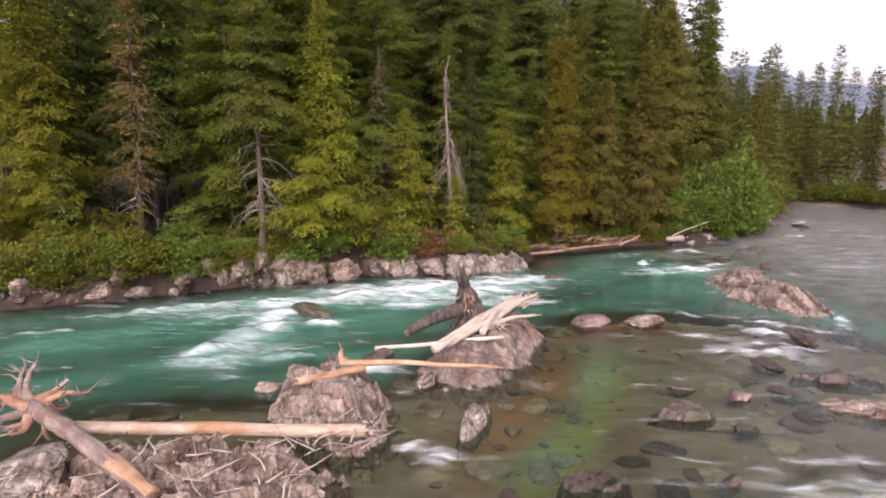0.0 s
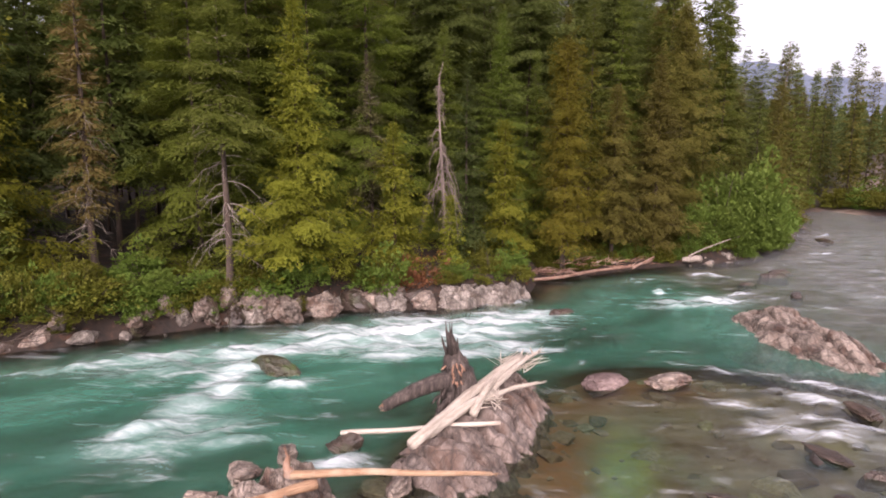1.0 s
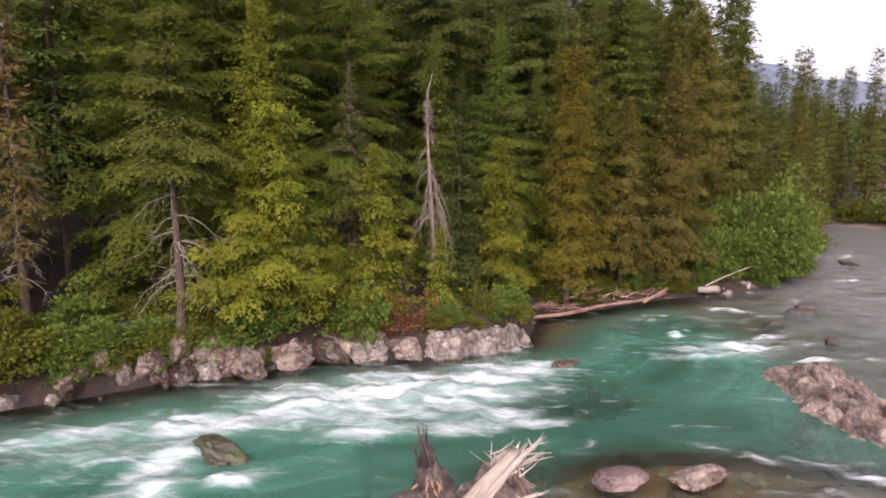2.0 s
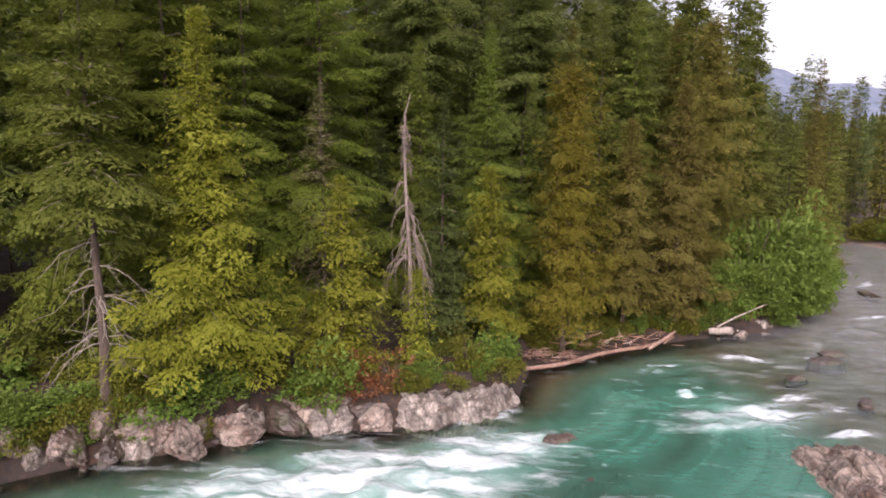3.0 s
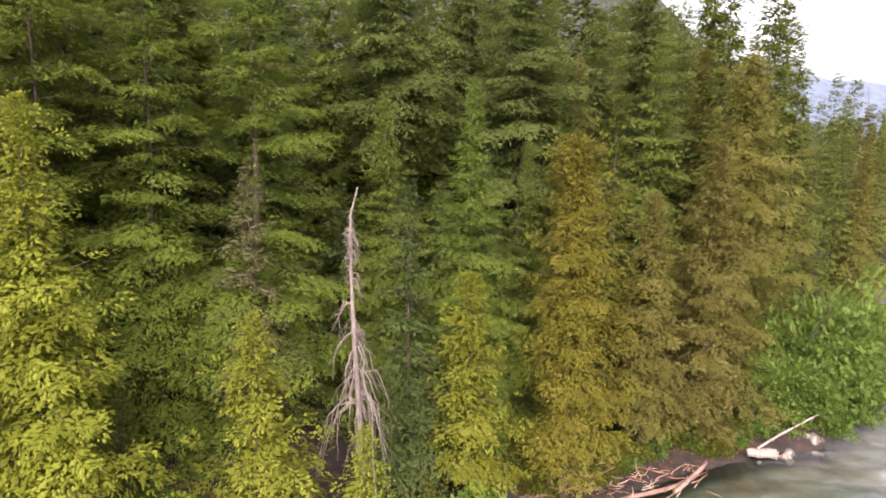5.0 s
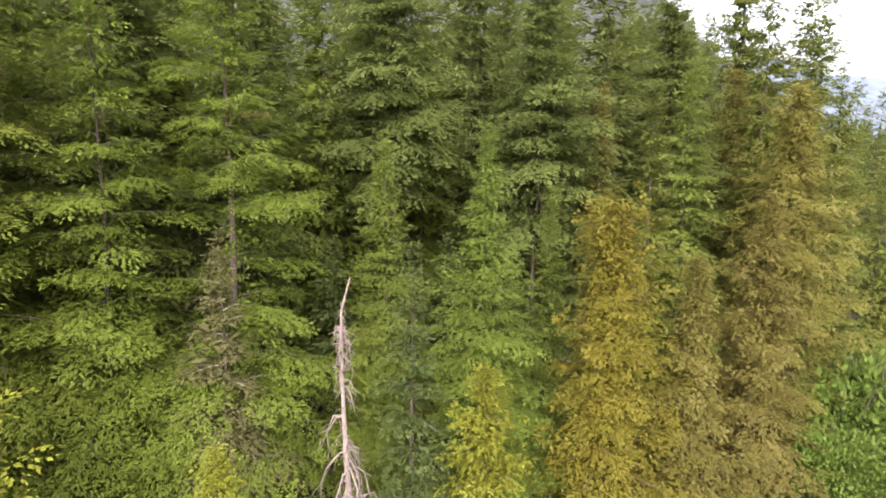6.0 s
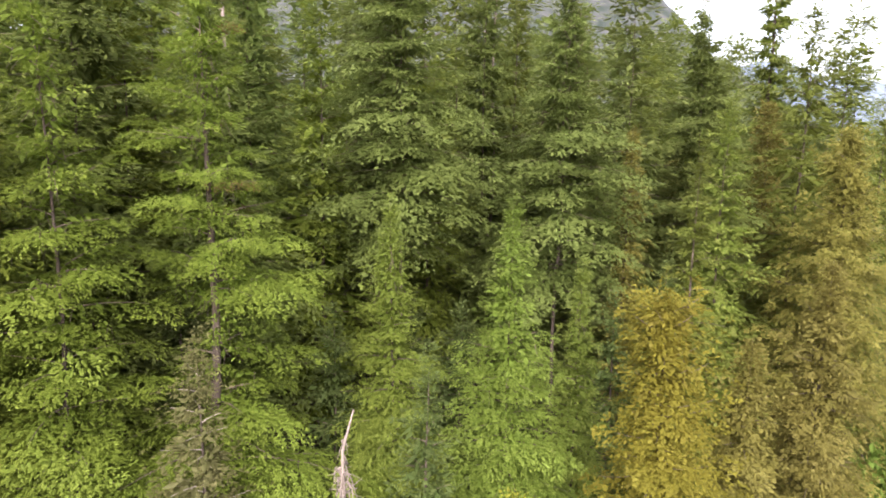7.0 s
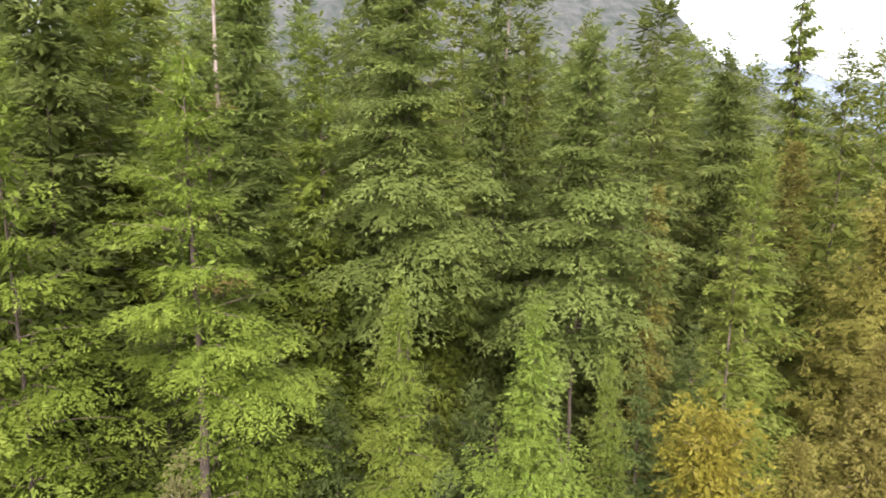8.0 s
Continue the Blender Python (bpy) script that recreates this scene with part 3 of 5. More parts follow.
def land_height(p):
    d, _ = from_bank(p)
    lump = fbm(p * 0.35, 4, 11) - 0.5
    low = 0.72 * smooth(4.5, 6.5, p[:, 0]) * smooth(20, 16, p[:, 0])
    land = (1.2 + 0.5 * smooth(-3, -8, p[:, 0])) * (1 - low) * smooth(-0.3, 1.6, d) + 0.03 * np.clip(d, 0, 60) + 0.05 * np.clip(d - 60, 0, 300) + 0.5 * lump * smooth(0, 4, d)
    depth = 0.25 + 1.75 * smooth(0.0, 5.0, -d)
    # shallow shelf round the outcrops and to the right of them, with a deeper green gut
    shelf = np.clip(blob(p, 8, 6, 9, 10.5) + blob(p, 2.5, 9, 2.6, 8) + blob(p, -5, 3, 6, 4) + 0.52 * blob(p, -6.5, 8.2, 5, 3.3) + blob(p, 12.5, 14.5, 5.5, 6) + 0.7 * blob(p, 7.9, 19.0, 2.8, 1.4), 0, 1)
    shelf = np.maximum(np.clip(shelf * 1.6, 0, 1), smooth(13.5, 19, p[:, 0] + 0.25 * (p[:, 1] - 28)) * 0.92)
    depth = depth * (1 - shelf) + 0.34 * shelf
    depth += 0.22 * (blob(p, 6.0, 13.5, 1.3, 2.3, -0.2) + blob(p, 4.6, 9.3, 0.75, 3.0, -0.38) + blob(p, 2.9, 5.2, 0.7, 2.4, -0.45)) * shelf
    depth *= 1 - 0.4 * blob(p, 6.5, 35.5, 2.2, 1.8)
    bed = -depth + 0.3 * (fbm(p * 0.9, 4, 5) - 0.5) * smooth(-0.2, -1.5, d)
    near = smooth(-22, -34, p[:, 1] + 0.1 * np.abs(p[:, 0]))
    bed = bed * (1 - near) + near * 2.0
    return np.where(d > -0.4, land + bed * smooth(0.0, -0.4, d), bed)


def spaced(lo, hi, step, far, grow=1.16):
    xs = list(np.arange(lo, hi, step))
    s, a, b = step, xs[0], xs[-1]
    left, right = [], []
    while a > -far or b < far:
        s *= grow
        a, b = a - s, b + s
        left.append(a)
        right.append(b)
    return np.array(left[::-1] + xs + right)


def sheet(xs, ys):
    gx, gy = np.meshgrid(xs, ys, indexing="ij")
    idx = np.arange(gx.size).reshape(gx.shape)
    f = np.stack([idx[:-1, :-1], idx[1:, :-1], idx[1:, 1:], idx[:-1, 1:]], -1).reshape(-1, 4)
    return np.c_[gx.ravel(), gy.ravel()], f


def numpy_mesh(name, v, f, material, smooth_faces=True, extra=()):
    me = bpy.data.meshes.new(name)
    me.vertices.add(len(v))
    me.vertices.foreach_set("co", np.asarray(v, np.float32).ravel())
    me.loops.add(f.size)
    me.loops.foreach_set("vertex_index", f.ravel().astype(np.int32))
    me.polygons.add(len(f))
    me.polygons.foreach_set("loop_start", (np.arange(len(f)) * f.shape[1]).astype(np.int32))
    me.polygons.foreach_set("loop_total", np.full(len(f), f.shape[1], np.int32))
    me.update(calc_edges=True)
    if smooth_faces:
        me.polygons.foreach_set("use_smooth", np.ones(len(f), bool))
    for key, values in extra:
        a = me.attributes.new(key, "FLOAT", "POINT")
        a.data.foreach_set("value", np.asarray(values, np.float32))
    me.materials.append(material)
    me.validate()
    return me


def ground_material():
    """Forest floor on land, brown stones and gravel under the water."""
    m, n, l = nodes_of("ground")
    b = n["Principled BSDF"]
    co = n.new("ShaderNodeTexCoord").outputs["Object"]
    vor = noise_tex(n, l, co, 2.3, kind="ShaderNodeTexVoronoi")
    r1 = ramp(n, [(0.0, (0.42, 0.33, 0.27)), (0.45, (0.27, 0.195, 0.15)), (0.8, (0.1, 0.068, 0.05))])
    l.new(vor.outputs["Distance"], r1.inputs[0])
    pat = noise_tex(n, l, co, 0.45, 7)
    r2 = ramp(n, [(0.35, (0.22, 0.135, 0.085)), (0.5, (0.38, 0.285, 0.225)), (0.68, (0.27, 0.22, 0.12))])
    l.new(pat.outputs["Fac"], r2.inputs[0])
    mx = n.new("ShaderNodeMix")
    mx.data_type, mx.blend_type = "RGBA", "MIX"
    mx.inputs[0].default_value = 0.55
    l.new(r1.outputs[0], mx.inputs[6])
    l.new(r2.outputs[0], mx.inputs[7])
    bedc = mx.outputs[2]
    for key, c in (("rusty", (0.3, 0.135, 0.065)), ("algae", (0.31, 0.3, 0.07))):
        aa = n.new("ShaderNodeAttribute")
        aa.attribute_name = key
        rag = n.new("ShaderNodeMath")
        rag.operation = "MULTIPLY"
        l.new(aa.outputs["Fac"], rag.inputs[0])
        rr = ramp(n, [(0.3, (0.45, 0.45, 0.45)), (0.55, (1, 1, 1))])
        l.new(noise_tex(n, l, co, 1.6, 6).outputs["Fac"], rr.inputs[0])
        l.new(rr.outputs[0], rag.inputs[1])
        am = n.new("ShaderNodeMix")
        am.data_type = "RGBA"
        l.new(rag.outputs[0], am.inputs[0])
        l.new(bedc, am.inputs[6])
        am.inputs[7].default_value = (*c, 1)
        bedc = am.outputs[2]
    soil = noise_tex(n, l, co, 2.2, 8)
    r3 = ramp(n, [(0.3, (0.01, 0.007, 0.005)), (0.55, (0.028, 0.016, 0.01)), (0.75, (0.1, 0.045, 0.024)), (0.85, (0.022, 0.028, 0.01))])
    l.new(soil.outputs["Fac"], r3.inputs[0])
    at = n.new("ShaderNodeAttribute")
    at.attribute_name = "dry"
    mm = n.new("ShaderNodeMix")
    mm.data_type = "RGBA"
    l.new(at.outputs["Fac"], mm.inputs[0])
    l.new(bedc, mm.inputs[6])
    l.new(r3.outputs[0], mm.inputs[7])
    l.new(mm.outputs[2], b.inputs["Base Color"])
    b.inputs["Roughness"].default_value = 0.9
    bp = n.new("ShaderNodeBump")
    bp.inputs["Strength"].default_value, bp.inputs["Distance"].default_value = 0.8, 0.08
    l.new(soil.outputs["Fac"], bp.inputs["Height"])
    l.new(bp.outputs[0], b.inputs["Normal"])
    return m


gp, gf = sheet(spaced(-24, 26, 0.33, 900), spaced(-2, 54, 0.33, 900))
gd, _ = from_bank(gp)
gz = land_height(gp)
ground = new("ground", numpy_mesh("ground", np.c_[gp, gz], gf, ground_material(), extra=[("dry", smooth(-1.3, -0.3, gd)), ("algae", np.clip(1.25 * (blob(gp, 6.2, 13.6, 0.75, 1.9, -0.15) + blob(gp, 4.9, 9.6, 0.62, 3.2, -0.36) + blob(gp, 3.2, 5.6, 0.6, 2.6, -0.3)), 0, 1)), ("rusty", np.clip(blob(gp, 4.6, 14.0, 1.5, 5.0, -0.1) + 0.9 * blob(gp, 2.6, 8.5, 1.3, 3.5, -0.3) + blob(gp, 8.0, 19.5, 2.6, 1.4) + 0.8 * blob(gp, 7.0, 37.2, 2.5, 1.5, 0.4) + 0.8 * blob(gp, 11.0, 39.6, 3.4, 1.3, 0.55), 0, 1))]))
tagged(ground, "brown stony river bed rising to dark forest floor", "ground", kind="structure")


# Water: clear over the shallows, cloudy green where deep, foam in the rapids
def water_material():
    m, n, l = nodes_of("river_water")
    out = n["Material Output"]
    n.remove(n["Principled BSDF"])

    def attr(name):
        a = n.new("ShaderNodeAttribute")
        a.attribute_name = name
        return a.outputs["Fac"]

    murk, foam = attr("murk"), attr("foam")
    comb = n.new("ShaderNodeCombineXYZ")
    l.new(attr("along"), comb.inputs[0])
    l.new(attr("across"), comb.inputs[1])
    flow = comb.outputs[0]
    co = n.new("ShaderNodeTexCoord").outputs["Object"]
    body = n.new("ShaderNodeBsdfDiffuse")
    tint = noise_tex(n, l, stretched(n, l, flow, (0.12, 0.35, 1)), 1.0, 5)
    br = ramp(n, [(0.3, (0.024, 0.06, 0.04)), (0.5, (0.038, 0.145, 0.1)), (0.7, (0.085, 0.225, 0.165))])
    l.new(tint.outputs["Fac"], br.inputs[0])
    # pale where air is beaten into the water round the foam
    milk = n.new("ShaderNodeMapRange")
    milk.interpolation_type = "SMOOTHSTEP"
    milk.inputs[1].default_value, milk.inputs[2].default_value, milk.inputs[4].default_value = 0.12, 0.75, 0.6
    l.new(foam, milk.inputs[0])
    aerated = n.new("ShaderNodeMix")
    aerated.data_type = "RGBA"
    l.new(milk.outputs[0], aerated.inputs[0])
    l.new(br.outputs[0], aerated.inputs[6])
    aerated.inputs[7].default_value = (0.3, 0.44, 0.4, 1)
    l.new(aerated.outputs[2], body.inputs["Color"])
    clear = n.new("ShaderNodeBsdfTransparent")
    clear.inputs["Color"].default_value = (0.8, 0.9, 0.76, 1)
    deep = n.new("ShaderNodeMixShader")
    l.new(murk, deep.inputs[0])
    l.new(clear.outputs[0], deep.inputs[1])
    l.new(body.outputs[0], deep.inputs[2])
    # ripples
    r1 = noise_tex(n, l, stretched(n, l, co, (1, 1.6, 1)), 1.7, 5, 0.55)
    r2 = noise_tex(n, l, co, 7.0, 3, 0.5)
    add = n.new("ShaderNodeMath")
    add.operation = "MULTIPLY_ADD"
    l.new(r2.outputs["Fac"], add.inputs[0])
    add.inputs[1].default_value = 0.3
    l.new(r1.outputs["Fac"], add.inputs[2])
    bp = n.new("ShaderNodeBump")
    bp.inputs["Strength"].default_value, bp.inputs["Distance"].default_value = 1.0, 0.25
    rough_water = n.new("ShaderNodeMapRange")
    rough_water.inputs[3].default_value, rough_water.inputs[4].default_value = 0.3, 1.0
    l.new(attr("riffle"), rough_water.inputs[0])
    l.new(rough_water.outputs[0], bp.inputs["Strength"])
    l.new(add.outputs[0], bp.inputs["Height"])
    gloss = n.new("ShaderNodeBsdfGlossy")
    gloss.inputs["Roughness"].default_value = 0.1
    l.new(bp.outputs[0], gloss.inputs["Normal"])
    fr = n.new("ShaderNodeFresnel")
    fr.inputs["IOR"].default_value = 1.33
    l.new(bp.outputs[0], fr.inputs["Normal"])
    wet = n.new("ShaderNodeMixShader")
    l.new(fr.outputs[0], wet.inputs[0])
    l.new(deep.outputs[0], wet.inputs[1])
    l.new(gloss.outputs[0], wet.inputs[2])
    # lilac-grey sheen of the reflected sky, painted as a diffuse layer over the riffles
    sky_sheen = n.new("ShaderNodeBsdfDiffuse")
    sky_sheen.inputs["Color"].default_value = (0.5, 0.475, 0.5, 1)
    vn = noise_tex(n, l, stretched(n, l, co, (0.7, 1.5, 1), (0, 0, -0.35)), 0.8, 8, 0.65)
    vf = n.new("ShaderNodeMapRange")
    vf.inputs[1].default_value, vf.inputs[2].default_value, vf.inputs[4].default_value = 0.3, 0.75, 0.28
    l.new(vn.outputs["Fac"], vf.inputs[0])
    vk = n.new("ShaderNodeMath")
    vk.operation = "MULTIPLY"
    l.new(vf.outputs[0], vk.inputs[0])
    l.new(attr("riffle"), vk.inputs[1])
    sheened = n.new("ShaderNodeMixShader")
    l.new(vk.outputs[0], sheened.inputs[0])
    l.new(wet.outputs[0], sheened.inputs[1])
    l.new(sky_sheen.outputs[0], sheened.inputs[2])
    wet = sheened
    # foam torn into streaks along the flow
    f1 = noise_tex(n, l, stretched(n, l, co, (0.5, 1.5, 1), (0, 0, -0.35)), 0.85, 7, 0.6)
    f1.inputs["Distortion"].default_value = 0.7
    f2 = noise_tex(n, l, stretched(n, l, co, (0.55, 1.7, 1), (0, 0, -0.35)), 3.6, 6, 0.62)
    f2.inputs["Distortion"].default_value = 0.5
    n1 = n.new("ShaderNodeMapRange")
    n1.inputs[1].default_value, n1.inputs[2].default_value = 0.3, 0.7
    l.new(f1.outputs["Fac"], n1.inputs[0])
    s1 = n.new("ShaderNodeMath")
    s1.operation = "MULTIPLY_ADD"
    l.new(f2.outputs["Fac"], s1.inputs[0])
    s1.inputs[1].default_value = 0.6
    l.new(n1.outputs[0], s1.inputs[2])
    s2 = n.new("ShaderNodeMath")
    s2.operation = "ADD"
    l.new(s1.outputs[0], s2.inputs[0])
    l.new(foam, s2.inputs[1])
    fm = n.new("ShaderNodeMapRange")
    fm.interpolation_type = "SMOOTHSTEP"
    fm.inputs[1].default_value, fm.inputs[2].default_value = 0.98, 2.3
    l.new(s2.outputs[0], fm.inputs[0])
    white = n.new("ShaderNodeBsdfDiffuse")
    white.inputs["Color"].default_value = (0.72, 0.75, 0.76, 1)
    fb = n.new("ShaderNodeBump")
    fb.inputs["Strength"].default_value, fb.inputs["Distance"].default_value = 0.7, 0.12
    l.new(s1.outputs[0], fb.inputs["Height"])
    l.new(fb.outputs[0], white.inputs["Normal"])
    last = n.new("ShaderNodeMixShader")
    l.new(fm.outputs[0], last.inputs[0])
    l.new(wet.outputs[0], last.inputs[1])
    l.new(white.outputs[0], last.inputs[2])
    l.new(last.outputs[0], out.inputs[0])
    return m


# Foam patches: x, y, half length, half width, heading, strength
MAIN_RAPIDS = [(4.6, 28.2, 1.6, 0.6, 0.5, 0.75), (2.5, 26.6, 3.2, 1.5, 0.35, 0.75), (-1.0, 24.4, 3.2, 1.6, 0.25, 0.75), (-4.5, 24.4, 2.4, 1.1, 0.2, 0.7), (-7.6, 21.3, 2.6, 1.0, 0.35, 0.7), (-10.8, 20.2, 2.6, 0.9, 0.3, 0.6), (2.2, 22.3, 2.6, 1.0, 0.4, 0.6), (4.4, 22.4, 1.5, 0.4, 0.3, 0.6), (-1.2, 21.4, 2.6, 0.8, 0.3, 0.6)]
BOULDER_RAPIDS = [(-7.1, 18.9, 1.9, 0.9, 1.3, 0.7), (-4.7, 17.8, 1.0, 0.45, 0.4, 0.74), (-7.2, 16.2, 2.1, 1.1, 1.1, 0.64), (-5.9, 21.2, 1.2, 0.4, 0.3, 0.6), (-7.8, 14.0, 1.8, 0.6, 0.9, 0.62), (-5.1, 13.2, 1.2, 0.4, 0.4, 0.55), (-15.5, 15.5, 1.4, 0.4, 0.3, 0.45), (-8.4, 8.4, 0.7, 0.25, 0.2, 0.45), (-14.0, 18.6, 2.0, 0.4, 0.3, 0.5), (2.6, 30.0, 1.1, 0.3, 0.9, 0.7), (4.2, 30.9, 0.9, 0.3, 0.9, 0.7)]
UPPER_RAPIDS = [(15.3, 32.0, 2.2, 0.6, 0.3, 0.75), (13.0, 30.4, 1.8, 0.4, 0.2, 0.6), (17.2, 34.0, 1.3, 0.5, 0.4, 0.75), (12.4, 34.0, 0.35, 0.5, 0.2, 0.75), (13.2, 34.9, 0.3, 0.3, 0.2, 0.75), (17.2, 39.4, 1.3, 0.4, -0.3, 0.7), (12.3, 37.9, 1.1, 0.25, 0.2, 0.55), (20.4, 39.9, 0.8, 0.2, 0.2, 0.45), (17.5, 30.2, 1.4, 0.4, 0.3, 0.55), (20.5, 30.5, 1.2, 0.2, 0.2, 0.4)]
BROAD = [(-1.7, 12.2, 0.8, 0.45, 0.6, 0.75), (-0.3, 10.4, 0.5, 0.25, 0.2, 0.5), (17.5, 20, 1.6, 0.4, 1.2, 0.5), (-1, 24.5, 7, 3.0, 0.35, 0.62), (-9, 20, 5, 2.2, 0.35, 0.42), (-7, 13.5, 3.2, 2.0, 0.7, 0.42), (-6.9, 17.0, 3.0, 1.3, 1.3, 0.45), (15.0, 31.8, 3.8, 1.4, 0.3, 0.6), (12.5, 16, 3, 2, -0.4, 0.3), (14, 37, 5, 2.5, 0.3, 0.2), (3, 27.5, 3.2, 1.7, 0.4, 0.62), (10.6, 5.0, 2.6, 1.6, -0.2, 0.45)]
SIDE_RAPIDS = [(11.0, 16.9, 1.5, 0.45, -0.5, 0.62), (11.6, 14.9, 1.6, 0.5, -0.3, 0.75), (10.6, 20.6, 1.8, 0.25, -0.5, 0.5), (14.4, 18.9, 1.9, 0.35, -0.6, 0.6), (13.4, 17.6, 1.3, 0.4, -0.6, 0.6), (12.9, 15.9, 1.2, 0.4, -0.4, 0.65), (0.9, 6.1, 0.55, 0.5, 0.8, 0.62), (0.1, 6.7, 0.5, 0.2, 0.8, 0.5), (10.2, 5.2, 1.8, 1.0, -0.3, 0.5), (36, 62, 3.0, 0.5, 1.0, 0.45), (31, 40, 3.0, 0.4, 0.3, 0.45), (26, 34, 2.5, 0.35, 0.2, 0.45), (30, 50, 2.5, 0.4, 0.6, 0.5)]

wp, wf = sheet(spaced(-22, 40, 0.19, 700, 1.12), spaced(-1, 62, 0.19, 500, 1.12))
wd, wa = from_bank(wp)
wz_bed = land_height(wp)
depth = np.clip(-wz_bed, 0, 4)
foam = np.zeros(len(wp))
swell = np.zeros(len(wp))
for x, y, rx, ry, turn, k in MAIN_RAPIDS + BOULDER_RAPIDS + UPPER_RAPIDS + SIDE_RAPIDS + BROAD:
    b = blob(wp, x, y, rx, ry, turn)
    foam = np.maximum(foam, k * np.minimum(1, 1.25 * b))
    swell = np.maximum(swell, b * k)
riffle = smooth(16, 28, wp[:, 0] + 0.12 * (wp[:, 1] - 20))
foam = np.maximum(foam, np.maximum(0.06 * riffle, 0.02))
fl = np.c_[wp[:, 0] * 0.75 + wp[:, 1] * 0.3, wp[:, 1] * 1.15 - wp[:, 0] * 0.4]
rip = fbm(fl * 1.1, 4, 31) - 0.5
wz = 0.10 * rip * (0.4 + 4.5 * swell) + 0.95 * swell * (fbm(fl * 1.4, 4, 8) - 0.35) + 0.34 * riffle * (fbm(wp * (0.8, 1.7), 3, 41) - 0.5) + 0.08 * (fbm(wp * 0.4, 2, 3) - 0.5)
murk = 1 - np.exp(-0.95 * np.maximum(depth - 0.34, 0))
keep = ((wz_bed < 0.45) | (np.abs(wd) < 2))[wf].any(1)
water = new("water", numpy_mesh("water", np.c_[wp, wz], wf[keep], water_material(), extra=[("murk", murk), ("foam", foam), ("along", wa), ("across", wd), ("riffle", riffle)]))
tagged(water, "emerald green river water with white rapids and clear brown shallows", "river", kind="structure")


def land_zs(p):
    return land_height(np.asarray(p, float))


def land_z(x, y):
    return float(land_height(np.array([(x, y)], float))[0])


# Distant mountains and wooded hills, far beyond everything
# Haze is put into the rock: paled base colours and a faint emission.
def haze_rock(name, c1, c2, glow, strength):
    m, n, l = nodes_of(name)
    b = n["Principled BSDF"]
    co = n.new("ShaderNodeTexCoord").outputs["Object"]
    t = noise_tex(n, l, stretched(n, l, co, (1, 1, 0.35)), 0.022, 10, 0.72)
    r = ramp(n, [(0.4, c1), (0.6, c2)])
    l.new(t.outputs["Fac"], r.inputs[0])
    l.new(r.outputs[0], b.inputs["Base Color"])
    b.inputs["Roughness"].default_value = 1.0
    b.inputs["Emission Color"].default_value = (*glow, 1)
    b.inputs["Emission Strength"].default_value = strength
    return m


def mountain(name, x0, x1, y, crest, material, seed, label, rough=60, deep=900):
    """A far ridge: crest heights by x, falling towards the viewer."""
    xs = np.linspace(x0, x1, 150)
    ts = np.linspace(0, 1, 50)
    gx, gt = np.meshgrid(xs, ts, indexing="ij")
    top = np.interp(gx, [c[0] for c in crest], [c[1] for c in crest])
    p = np.c_[gx.ravel() * 0.006, gt.ravel() * 4]
    z = -60 + (top + 60) * (1 - gt) ** 0.9 + (rough * (fbm(p * 1.5, 5, seed, 0.6) - 0.5).reshape(gx.shape)) * (0.35 + gt)
    v = np.stack([gx, y - deep * gt, z], -1).reshape(-1, 3)
    idx = np.arange(gx.size).reshape(gx.shape)
    f = np.stack([idx[:-1, :-1], idx[:-1, 1:], idx[1:, 1:], idx[1:, :-1]], -1).reshape(-1, 4)
    ob = new(name, numpy_mesh(name, v, f, material))
    return tagged(ob, label, "mountain", kind="structure")


# Bluish haze colour on the range, greenish grey on the cliff, both slightly emissive.
BLUEHAZE = haze_rock("far_mountain_haze", (0.06, 0.075, 0.1), (0.1, 0.115, 0.145), (0.2, 0.24, 0.33), 0.22)
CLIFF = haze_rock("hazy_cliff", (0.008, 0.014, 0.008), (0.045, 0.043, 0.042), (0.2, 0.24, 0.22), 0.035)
mountain("backdrop_range", 900, 2600, 3000, [(900, 330), (1150, 400), (1200, 402), (1290, 392), (1360, 360), (1460, 330), (1560, 335), (1700, 310), (2000, 330), (2600, 300)], BLUEHAZE, 3, "pale blue hazy mountain range under white sky")
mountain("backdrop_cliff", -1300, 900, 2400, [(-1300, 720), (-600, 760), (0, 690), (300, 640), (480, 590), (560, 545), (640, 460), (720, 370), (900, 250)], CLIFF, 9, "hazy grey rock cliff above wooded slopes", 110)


# Trees of the forest edge, one by one
def cedar(seed, h, r, mat_, **k):
    d = dict(base=0.03, branches=int(h * 18), pitch=4, droop=0.42, tipup=0.3, hang=0.4, step=0.34, kite=0.17, thick=0.5, power=0.72, gap=0.3, clump=0.6, trunk=0.15, layered=False, twist=62, inner=0.12, bare=4, plate=(0.2, 0.3), jitter=0.3, spread=0.34, pad=(0.34, 0.8), aspect=0.45, face=0.45, fullness=0.75)
    d.update(k)
    return conifer(seed, h, r, foliage_mat=mat_, name="cedar", **d)


def fir(seed, h, r, mat_=None, **k):
    d = dict(base=0.03, branches=int(h * 9), pitch=9, droop=0.42, tipup=0.06, hang=0.2, step=0.36, kite=0.2, pad=(0.34, 1.15), power=0.7, inner=0.06, gap=0.16, clump=0.3, spread=0.46, trunk=0.12, tiers=int(h / 1.05), plate=(0.15, 0.23), face=0.12)
    d.update(k)
    return conifer(seed, h, r, foliage_mat=mat_ or FIR, name="fir", **d)


CEDAR_L = "yellow-green western cedar with drooping sprays on the bank"
FIR_L = "green fir with layered boughs in the forest edge"


def edge_tree(meshes, x, y, turn, label, name):
    return plant(meshes, x, y, land_z(x, y), turn, label=label, name=name)


